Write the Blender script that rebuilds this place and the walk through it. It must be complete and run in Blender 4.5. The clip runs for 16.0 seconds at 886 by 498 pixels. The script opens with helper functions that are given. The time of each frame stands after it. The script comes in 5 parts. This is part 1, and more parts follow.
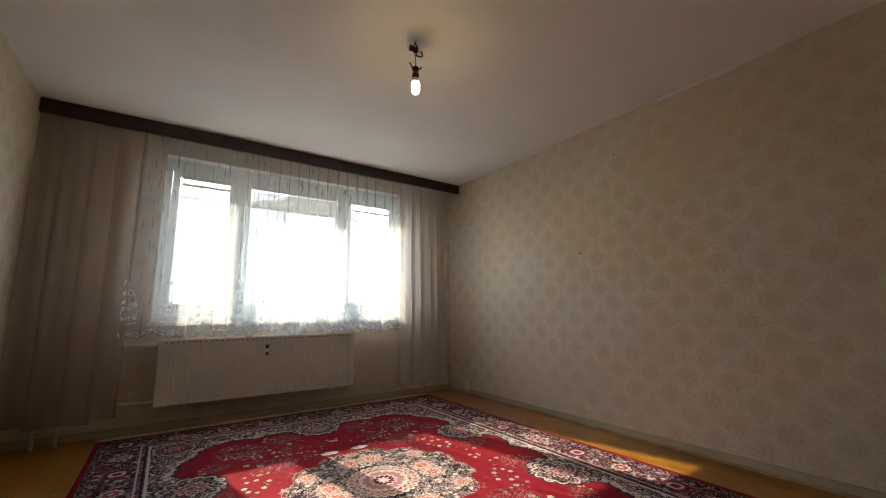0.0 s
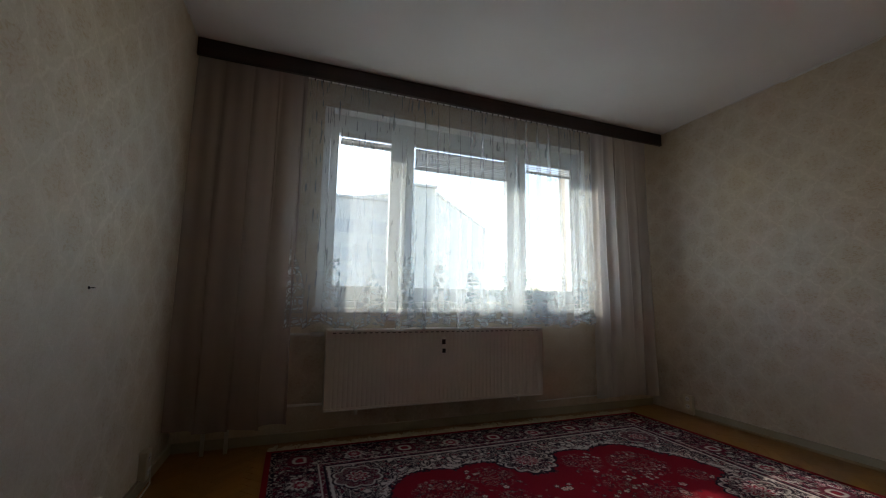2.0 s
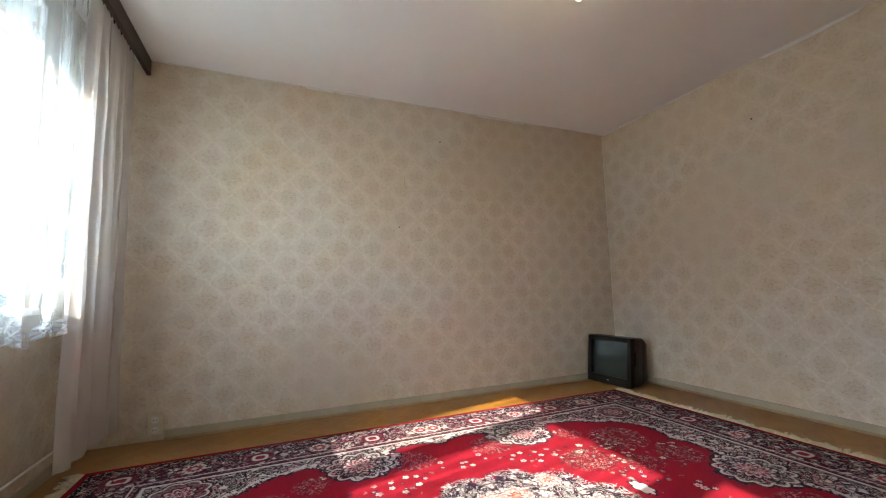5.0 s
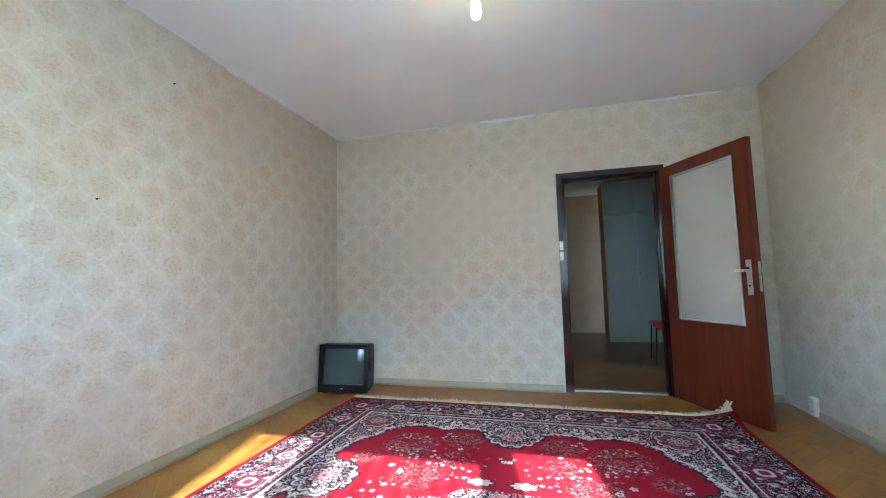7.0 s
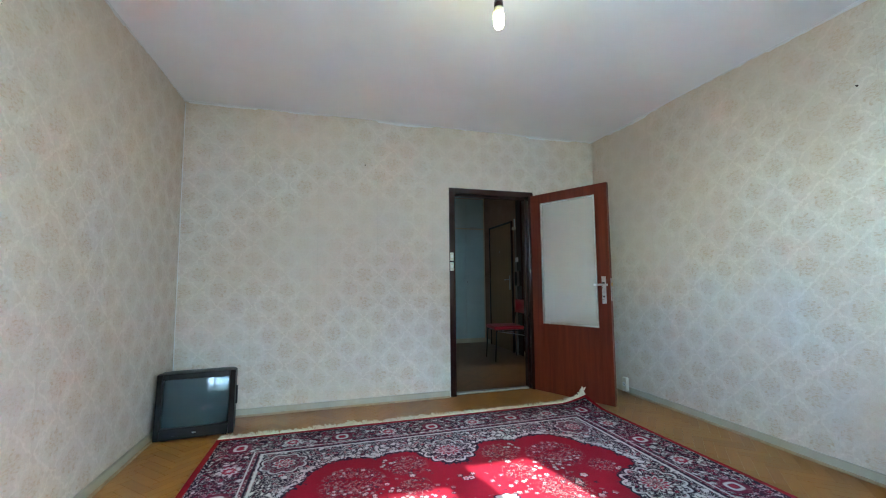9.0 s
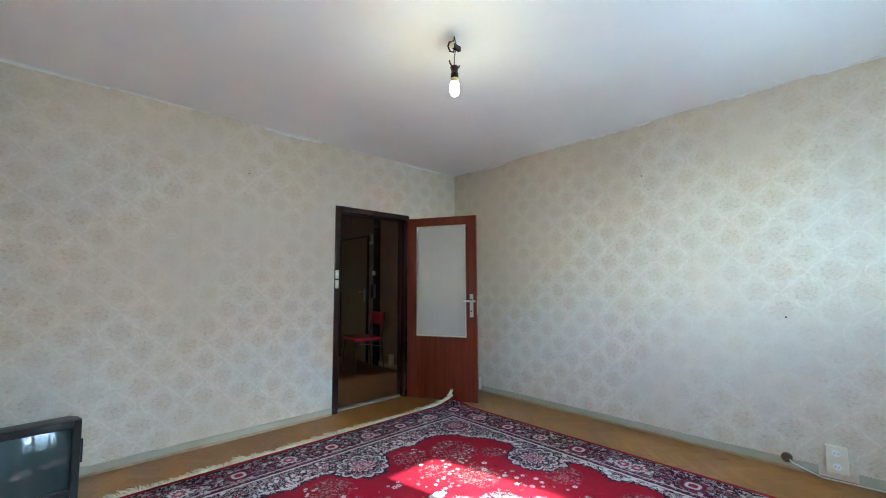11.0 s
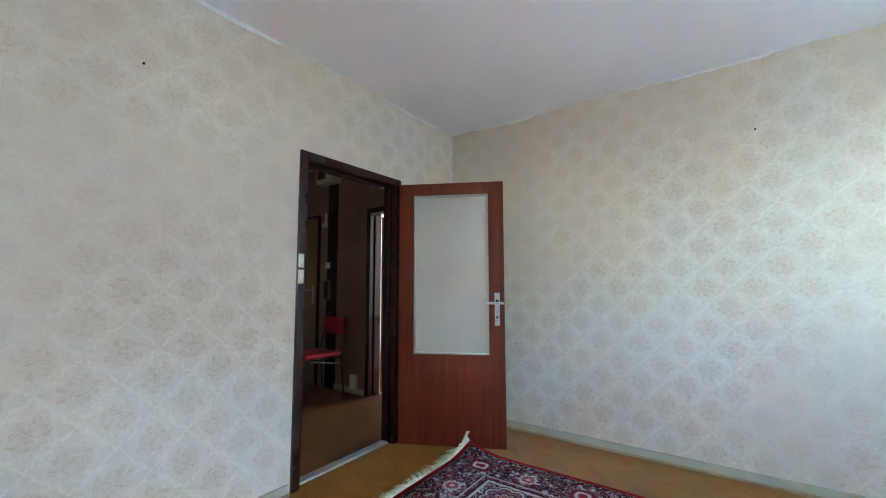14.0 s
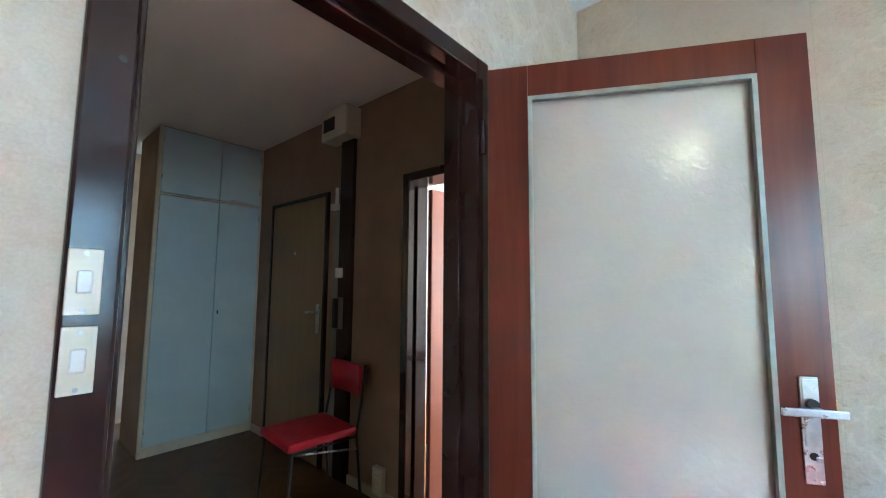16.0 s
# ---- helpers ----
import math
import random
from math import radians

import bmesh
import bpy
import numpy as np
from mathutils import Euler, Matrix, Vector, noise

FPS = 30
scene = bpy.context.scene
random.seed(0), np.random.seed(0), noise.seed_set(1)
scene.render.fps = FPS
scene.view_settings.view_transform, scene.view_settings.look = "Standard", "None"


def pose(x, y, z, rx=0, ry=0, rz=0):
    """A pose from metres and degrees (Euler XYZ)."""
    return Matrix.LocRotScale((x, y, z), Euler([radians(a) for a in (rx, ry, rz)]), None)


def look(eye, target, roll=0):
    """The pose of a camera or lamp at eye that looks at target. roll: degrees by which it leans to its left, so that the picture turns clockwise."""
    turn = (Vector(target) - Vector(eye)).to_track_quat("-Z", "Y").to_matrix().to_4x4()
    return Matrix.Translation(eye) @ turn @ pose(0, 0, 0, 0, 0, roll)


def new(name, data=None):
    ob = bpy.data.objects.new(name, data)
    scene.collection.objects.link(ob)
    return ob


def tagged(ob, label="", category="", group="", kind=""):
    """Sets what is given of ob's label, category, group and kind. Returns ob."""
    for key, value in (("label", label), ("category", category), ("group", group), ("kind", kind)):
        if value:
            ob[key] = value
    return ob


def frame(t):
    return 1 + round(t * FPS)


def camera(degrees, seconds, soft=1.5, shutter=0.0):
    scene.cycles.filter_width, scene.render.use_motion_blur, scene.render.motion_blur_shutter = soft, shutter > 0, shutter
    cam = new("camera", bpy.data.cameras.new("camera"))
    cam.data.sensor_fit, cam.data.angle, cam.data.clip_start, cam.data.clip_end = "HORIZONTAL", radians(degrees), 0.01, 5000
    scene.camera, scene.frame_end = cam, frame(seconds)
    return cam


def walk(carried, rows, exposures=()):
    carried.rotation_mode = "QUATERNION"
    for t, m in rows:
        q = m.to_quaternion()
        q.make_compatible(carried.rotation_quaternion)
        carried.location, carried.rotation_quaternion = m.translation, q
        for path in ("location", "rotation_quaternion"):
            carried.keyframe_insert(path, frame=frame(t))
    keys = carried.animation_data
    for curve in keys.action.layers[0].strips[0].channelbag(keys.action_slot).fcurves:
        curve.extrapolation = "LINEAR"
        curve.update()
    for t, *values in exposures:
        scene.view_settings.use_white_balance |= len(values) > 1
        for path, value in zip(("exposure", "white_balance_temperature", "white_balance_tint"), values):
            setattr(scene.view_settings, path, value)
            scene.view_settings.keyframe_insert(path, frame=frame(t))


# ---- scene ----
cam = camera(96.5, 16.0, soft=1.1)
PATH = [
    (0, (0.938, 0.145, 0.985), (2.06, 1.772, 1.293), -0.4),
    (0.5, (0.908, 0.397, 0.958), (1.635, 2.239, 1.242), 0.8),
    (1, (0.854, 0.728, 0.912), (1.54, 2.589, 1.17), 0.9),
    (1.5, (0.762, 1.098, 0.903), (1.456, 2.955, 1.165), 0.8),
    (2, (0.673, 1.445, 0.966), (1.367, 3.303, 1.224), 0.8),
    (2.5, (0.533, 1.779, 0.966), (1.547, 3.486, 1.208), 0.6),
    (3, (0.492, 2.096, 1.007), (1.926, 3.472, 1.225), 0.0),
    (3.5, (0.506, 2.473, 0.993), (2.249, 3.428, 1.213), -0.8),
    (4, (0.522, 2.806, 1.026), (2.482, 3.145, 1.236), -1.2),
    (4.5, (0.622, 3.113, 0.948), (2.598, 2.91, 1.175), -1.0),
    (5, (0.739, 3.352, 0.937), (2.572, 2.577, 1.145), -1.5),
    (5.2, (0.788, 3.451, 0.893), (2.526, 2.487, 1.121), -1.9),
    (7.3, (1.921, 3.849, 1.063), (2.268, 1.885, 1.213), -1.1),
    (7.5, (2.001, 3.84, 1.09), (2.258, 1.862, 1.233), -1.0),
    (8, (2.273, 3.729, 1.129), (2.4, 1.738, 1.271), -0.6),
    (8.5, (2.541, 3.668, 1.119), (2.463, 1.676, 1.273), -0.6),
    (9, (2.825, 3.688, 1.087), (2.267, 1.774, 1.254), -0.5),
    (9.5, (3.058, 3.621, 1.046), (2.15, 1.846, 1.205), -0.5),
    (10, (3.331, 3.554, 1.032), (2.136, 1.96, 1.214), -0.7),
    (10.2, (3.425, 3.573, 1.056), (2.14, 2.052, 1.242), -0.9),
    (12.3, (3.626, 3.359, 1.397), (2.231, 1.936, 1.574), 0.0),
    (12.5, (3.596, 3.236, 1.375), (2.2, 1.814, 1.547), 0.1),
    (13, (3.518, 2.884, 1.325), (2.111, 1.473, 1.497), 0.2),
    (13.5, (3.354, 2.512, 1.228), (1.822, 1.239, 1.416), 0.4),
    (14, (3.108, 2.094, 1.188), (1.486, 0.938, 1.367), -0.1),
    (14.5, (2.777, 1.697, 1.236), (1.148, 0.549, 1.406), 0.1),
    (15, (2.408, 1.296, 1.213), (0.78, 0.146, 1.382), 0.1),
    (15.5, (2.053, 0.979, 1.289), (0.43, -0.176, 1.469), 0.1),
    (16, (1.748, 0.679, 1.332), (0.239, -0.621, 1.514), 0.4),
]
EXPOSURES = [(0.0, 3.2, 8800, 11), (1.0, 2.9, 8200, 9), (2.0, 2.1, 7500, 8), (3.0, 1.5, 7200, 6), (3.5, 1.35, 7400, 4), (4.0, 1.3, 7700, 4), (4.5, 2.5, 7700, 6), (5.0, 4.2, 7400, 5), (5.2, 4.4, 7300, 5), (7.5, 5.1, 5300, -11), (9.0, 5.1, 5300, -11), (10.0, 5.05, 5400, -9), (12.5, 5.0, 5500, -7), (14.5, 5.3, 5300, -8), (15.5, 5.6, 5250, -8), (16.0, 5.8, 5200, -9)]
walk(cam, [(t, look(eye, target, roll)) for t, eye, target, roll in PATH], EXPOSURES)

# ---------------------------------------------------------------- world and lights
SUN_DIR = Vector((0.215, -1.0, -0.695)).normalized()
world = bpy.data.worlds.new("sky")
scene.world = world
world.use_nodes = True
wn = world.node_tree
wn.nodes.clear()
wo = wn.nodes.new("ShaderNodeOutputWorld")
wb = wn.nodes.new("ShaderNodeBackground")
ws = wn.nodes.new("ShaderNodeTexSky")
ws.sky_type, ws.sun_disc = "NISHITA", False
ws.sun_elevation = math.asin(-SUN_DIR.z)
ws.sun_rotation = math.atan2(-SUN_DIR.x, -SUN_DIR.y)
ws.dust_density, ws.air_density, ws.ozone_density = 0.3, 0.9, 1.0
wb.inputs["Strength"].default_value = 0.15
wn.links.new(ws.outputs[0], wb.inputs[0])
wn.links.new(wb.outputs[0], wo.inputs[0])

sun = new("sun", bpy.data.lights.new("sun", "SUN"))
sun.data.energy, sun.data.angle, sun.data.color = 1.2, radians(0.6), (1.0, 0.965, 0.91)
sun.rotation_euler = SUN_DIR.to_track_quat("-Z", "Y").to_euler()
sun.location = (1, 12, 8)

H, W, L = 2.63, 4.0, 4.46


# ---------------------------------------------------------------- materials
def mat(name, color=(0.5, 0.5, 0.5), rough=0.6, metal=0.0, spec=0.5):
    m = bpy.data.materials.new(name)
    m.use_nodes = True
    b = m.node_tree.nodes["Principled BSDF"]
    b.inputs["Base Color"].default_value = (*color, 1)
    b.inputs["Roughness"].default_value = rough
    b.inputs["Metallic"].default_value = metal
    b.inputs["Specular IOR Level"].default_value = spec
    return m


class G:
    """A small writer of node graphs."""

    def __init__(self, m):
        self.t = m.node_tree
        self.b = self.t.nodes["Principled BSDF"]

    def n(self, kind, **kw):
        node = self.t.nodes.new("ShaderNode" + kind)
        for k, v in kw.items():
            if k == "op":
                node.operation = v
            elif k == "blend":
                node.blend_type = v
            elif k == "feature":
                node.feature = v
            elif k == "clamp":
                if hasattr(node, "use_clamp"):
                    node.use_clamp = v
                else:
                    node.clamp = v
        return node

    def put(self, sock, v):
        if isinstance(v, bpy.types.NodeSocket):
            self.t.links.new(v, sock)
        else:
            sock.default_value = v

    def m(self, op, a, b=0.0, c=0.0, clamp=False):
        node = self.n("Math", op=op, clamp=clamp)
        self.put(node.inputs[0], a)
        self.put(node.inputs[1], b)
        self.put(node.inputs[2], c)
        return node.outputs[0]

    def coord(self, kind="Object"):
        return self.n("TexCoord").outputs[kind]

    def xyz(self, v):
        s = self.n("SeparateXYZ")
        self.put(s.inputs[0], v)
        return s.outputs

    def join(self, x, y, z=0.0):
        s = self.n("CombineXYZ")
        for i, v in enumerate((x, y, z)):
            self.put(s.inputs[i], v)
        return s.outputs[0]

    def scaled(self, v, s):
        q = self.n("VectorMath", op="MULTIPLY")
        self.put(q.inputs[0], v)
        q.inputs[1].default_value = s
        return q.outputs[0]

    def noise(self, v, scale, detail=3.0, rough=0.5, dist=0.0):
        q = self.n("TexNoise")
        self.put(q.inputs["Vector"], v)
        q.inputs["Scale"].default_value = scale
        q.inputs["Detail"].default_value = detail
        q.inputs["Roughness"].default_value = rough
        q.inputs["Distortion"].default_value = dist
        return q.outputs["Fac"]

    def voro(self, v, scale, feature="F1", out="Distance"):
        q = self.n("TexVoronoi", feature=feature)
        self.put(q.inputs["Vector"], v)
        q.inputs["Scale"].default_value = scale
        return q.outputs[out]

    def ramp(self, f, lo, hi, a=0.0, b=1.0):
        q = self.n("MapRange")
        self.put(q.inputs[0], f)
        for i, v in enumerate((lo, hi, a, b)):
            self.put(q.inputs[i + 1], v)
        return q.outputs[0]

    def mix(self, f, a, b, blend="MIX"):
        q = self.t.nodes.new("ShaderNodeMix")
        q.data_type, q.blend_type = "RGBA", blend
        self.put(q.inputs[0], f)
        for i, v in ((6, a), (7, b)):
            self.put(q.inputs[i], v if isinstance(v, bpy.types.NodeSocket) else (*v, 1))
        return q.outputs[2]

    def bump(self, h, strength=0.3, dist=0.002):
        q = self.n("Bump")
        q.inputs["Strength"].default_value = strength
        q.inputs["Distance"].default_value = dist
        self.put(q.inputs["Height"], h)
        self.t.links.new(q.outputs[0], self.b.inputs["Normal"])

    def base(self, c):
        self.put(self.b.inputs["Base Color"], c)

    def rough(self, r):
        self.put(self.b.inputs["Roughness"], r)


def m_wallpaper():
    m = mat("wallpaper", rough=0.6, spec=0.3)
    g = G(m)
    p = g.coord()
    s = g.xyz(p)
    across = g.m("ADD", s[0], s[1])
    wob = g.m("MULTIPLY_ADD", g.m("SUBTRACT", g.noise(p, 15, 2), 0.5), 1.5, g.noise(p, 60, 2))
    u0 = g.m("ADD", g.m("DIVIDE", across, 0.265), g.m("MULTIPLY", wob, 0.10))
    v0 = g.m("ADD", g.m("DIVIDE", s[2], 0.262), g.m("MULTIPLY", wob, 0.10))

    def cell(du, dv):
        a = g.m("SUBTRACT", g.m("FRACT", g.m("ADD", u0, du)), 0.5)
        b = g.m("SUBTRACT", g.m("FRACT", g.m("ADD", v0, dv)), 0.5)
        r = g.m("SQRT", g.m("ADD", g.m("MULTIPLY", a, a), g.m("MULTIPLY", g.m("MULTIPLY", b, b), 1.1)))
        ang = g.m("ARCTAN2", b, a)
        pet = g.m("MULTIPLY", g.m("SUBTRACT", g.m("ABSOLUTE", g.m("SINE", g.m("MULTIPLY", ang, 4.0))), 0.64), -0.055)
        return g.m("ADD", r, pet)

    def diamond(du, dv):
        a = g.m("ABSOLUTE", g.m("SUBTRACT", g.m("FRACT", g.m("ADD", u0, du)), 0.5))
        b = g.m("ABSOLUTE", g.m("SUBTRACT", g.m("FRACT", g.m("ADD", v0, dv)), 0.5))
        return g.m("ADD", a, b)

    r = g.m("MINIMUM", cell(0, 0), cell(0.5, 0.5))
    line = g.ramp(g.m("ABSOLUTE", g.m("SUBTRACT", g.m("MULTIPLY_ADD", g.m("SUBTRACT", g.noise(p, 26, 3), 0.5), 0.40, diamond(0, 0)), 0.5)), 0.060, 0.020)
    leafy = g.ramp(g.voro(p, 42, "DISTANCE_TO_EDGE"), 0.04, 0.16, 0.25, 1.0)
    line = g.m("MULTIPLY", g.m("MULTIPLY_ADD", leafy, 0.6, 0.4), line)
    flower = g.ramp(g.m("MULTIPLY_ADD", g.m("SUBTRACT", g.noise(p, 38, 3), 0.5), 0.50, r), 0.255, 0.195)
    hole = g.ramp(r, 0.03, 0.08)
    inner = g.ramp(g.m("ABSOLUTE", g.m("SUBTRACT", r, 0.13)), 0.015, 0.035, 0.45, 1.0)
    lace = g.ramp(g.noise(g.scaled(p, (1, 1, 2.6)), 46, 3), 0.40, 0.56)
    tan = g.m("MULTIPLY", g.m("MULTIPLY", flower, inner), g.m("MULTIPLY", g.m("MULTIPLY_ADD", lace, 0.85, 0.15), g.ramp(g.noise(p, 30, 3), 0.38, 0.52, 0.5, 1.0)))
    def strokes(du, dv):
        a = g.m("SUBTRACT", g.m("FRACT", g.m("ADD", u0, du)), 0.5)
        b = g.m("SUBTRACT", g.m("FRACT", g.m("ADD", v0, dv)), 0.5)
        near = g.m("LESS_THAN", g.m("ADD", g.m("ABSOLUTE", a), g.m("ABSOLUTE", b)), 0.5)
        return g.m("MULTIPLY", near, g.m("SINE", g.m("MULTIPLY", g.m("ARCTAN2", b, a), 8.0)))

    rays = g.m("ADD", strokes(0, 0), strokes(0.5, 0.5))
    tan = g.m("MULTIPLY", tan, g.ramp(g.m("MULTIPLY_ADD", g.noise(p, 34, 2), 2.4, rays), 0.5, 1.5, 0.62, 1.0))
    net = g.ramp(g.m("ABSOLUTE", g.m("SUBTRACT", g.m("MULTIPLY_ADD", g.m("SUBTRACT", g.noise(p, 60, 2), 0.5), 0.34, r), 0.285)), 0.042, 0.016)
    lumps = g.m("MULTIPLY", g.ramp(g.m("MULTIPLY_ADD", g.m("SUBTRACT", g.noise(p, 45, 3), 0.5), 0.4, g.m("MINIMUM", cell(0.5, 0), cell(0, 0.5))), 0.13, 0.07), 0.3)
    tan = g.m("MAXIMUM", tan, lumps)
    net = g.m("MAXIMUM", g.m("MULTIPLY", g.m("MULTIPLY", net, leafy), 0.45), g.m("MULTIPLY", line, 0.9))
    wear = g.noise(p, 1.6, 3)
    seen = g.ramp(g.noise(p, 0.9, 2), 0.38, 0.58, 0.28, 1.0)
    fine = g.noise(p, 220, 3)
    col = g.mix(g.ramp(fine, 0.3, 0.7), (0.560, 0.475, 0.372), (0.625, 0.550, 0.455))
    col = g.mix(g.m("MULTIPLY", g.m("MULTIPLY", tan, seen), 0.85), col, (0.45, 0.31, 0.18))
    col = g.mix(g.m("MULTIPLY", g.m("MULTIPLY", net, seen), 0.64), col, (0.78, 0.70, 0.59))
    # old rolls: yellower towards the ceiling, with the roll joints
    top = g.ramp(g.m("MULTIPLY_ADD", wear, 0.5, s[2]), 2.0, 2.9, 0.0, 0.35)
    col = g.mix(top, col, (0.60, 0.47, 0.30))
    grey = g.ramp(g.noise(p, 0.9, 2), 0.5, 0.68, 0.0, 0.35)
    col = g.mix(grey, col, (0.62, 0.62, 0.60))
    strip = g.n("TexWhiteNoise")
    g.put(strip.inputs["Vector"], g.join(g.m("FLOOR", g.m("ADD", g.m("DIVIDE", across, 0.53), 0.5)), 0.0))
    col = g.mix(g.ramp(strip.outputs["Value"], 0.0, 1.0, 0.0, 0.22), col, (0.58, 0.50, 0.38))
    seam = g.ramp(g.m("ABSOLUTE", g.m("SUBTRACT", g.m("FRACT", g.m("DIVIDE", across, 0.53)), 0.5)), 0.0015, 0.004, 0.25, 0.0)
    col = g.mix(seam, col, (0.42, 0.34, 0.25))
    g.base(col)
    g.rough(g.m("MULTIPLY_ADD", net, -0.10, g.ramp(fine, 0, 1, 0.55, 0.70)))
    g.bump(g.m("ADD", g.m("MULTIPLY", net, 0.6), g.m("ADD", g.m("MULTIPLY", tan, -0.4), g.m("MULTIPLY", fine, 0.7))), 0.45, 0.0012)
    return m


def m_plain(name, c1, c2, rough=0.6, scale=6.0, bump=0.1, fine=150.0, spec=0.5, metal=0.0):
    m = mat(name, c1, rough, metal, spec)
    g = G(m)
    p = g.coord()
    f = g.noise(p, scale, 4, 0.6)
    q = g.noise(p, fine, 3)
    g.base(g.mix(g.ramp(f, 0.35, 0.65), c1, c2))
    g.rough(g.ramp(f, 0.3, 0.7, rough * 0.85, min(1, rough * 1.12)))
    if bump:
        g.bump(g.m("ADD", g.m("MULTIPLY", q, 0.5), f), bump, 0.002)
    return m


def m_wood(name, dark, light, rough=0.3, axis=2, rings=1.0):
    m = mat(name, dark, rough)
    g = G(m)
    p = g.coord()
    sc = [14.0, 14.0, 14.0]
    sc[axis] = 0.9
    q = g.scaled(p, tuple(sc))
    f = g.noise(q, 1.6 * rings, 5, 0.6, 0.6)
    h = g.noise(g.scaled(p, tuple(s * 5 for s in sc)), 1.0, 3, 0.6)
    t = g.m("ADD", g.ramp(f, 0.32, 0.68, 0, 0.75), g.ramp(h, 0.3, 0.7, 0, 0.14))
    g.base(g.mix(t, dark, light))
    return m


def m_stave(name, a, b):
    """Lacquered oak: grain along each stave, every stave of its own tone."""
    m = mat(name, a, 0.3)
    g = G(m)
    uv = g.coord("UV")
    own = g.m("FRACT", g.m("ADD", g.m("MULTIPLY", g.n("ObjectInfo").outputs["Random"], 7.0), g.m("MULTIPLY", g.n("NewGeometry").outputs["Random Per Island"], 5.0)))
    q = g.n("VectorMath", op="ADD")
    g.put(q.inputs[0], g.scaled(uv, (6, 70, 1)))
    g.put(q.inputs[1], g.join(g.m("MULTIPLY", own, 37.0), own, 0.0))
    grain = g.noise(q.outputs[0], 1.0, 4, 0.6, 0.5)
    t = g.ramp(g.m("ADD", g.m("MULTIPLY", own, 0.45), g.m("MULTIPLY", grain, 0.55)), 0.1, 0.9)
    col = g.mix(t, a, b)
    g.base(col)
    g.b.inputs["Specular IOR Level"].default_value = 0.35
    return m


def m_floor(name, a, b, c):
    """Lacquered parquet laid in a herringbone of short staves."""
    m = mat(name, a, 0.32)
    g = G(m)
    p = g.coord()
    s = g.xyz(p)
    col_w = 0.16
    u = g.m("DIVIDE", s[0], col_w)
    k = g.m("FLOOR", u)
    side = g.m("MULTIPLY", g.m("FRACT", g.m("MULTIPLY", k, 0.5)), 4.0)
    slant = g.m("MULTIPLY", g.m("SUBTRACT", side, 1.0), s[0])
    w = g.m("DIVIDE", g.m("ADD", s[1], slant), 0.075)
    n = g.m("FLOOR", w)
    wn_ = g.n("TexWhiteNoise")
    g.put(wn_.inputs["Vector"], g.join(k, n, 0.0))
    rnd = wn_.outputs["Value"]
    grain = g.noise(g.scaled(g.join(g.m("ADD", s[0], g.m("MULTIPLY", rnd, 5)), s[1], 0.0), (30, 30, 1)), 2.2, 4, 0.6, 0.8)
    t = g.ramp(g.m("ADD", g.m("MULTIPLY", rnd, 0.6), g.m("MULTIPLY", grain, 0.4)), 0.15, 0.85)
    col = g.mix(t, a, b)
    joint = g.ramp(g.m("ABSOLUTE", g.m("SUBTRACT", g.m("FRACT", w), 0.5)), 0.47, 0.495, 0.0, 0.35)
    joint2 = g.ramp(g.m("ABSOLUTE", g.m("SUBTRACT", g.m("FRACT", u), 0.5)), 0.485, 0.497, 0.0, 0.35)
    col = g.mix(g.m("MAXIMUM", joint, joint2), col, c)
    wear = g.noise(p, 2.2, 4)
    g.base(col)
    g.bump(g.m("MULTIPLY", g.m("MAXIMUM", joint, joint2), -1.0), 0.12, 0.001)
    return m


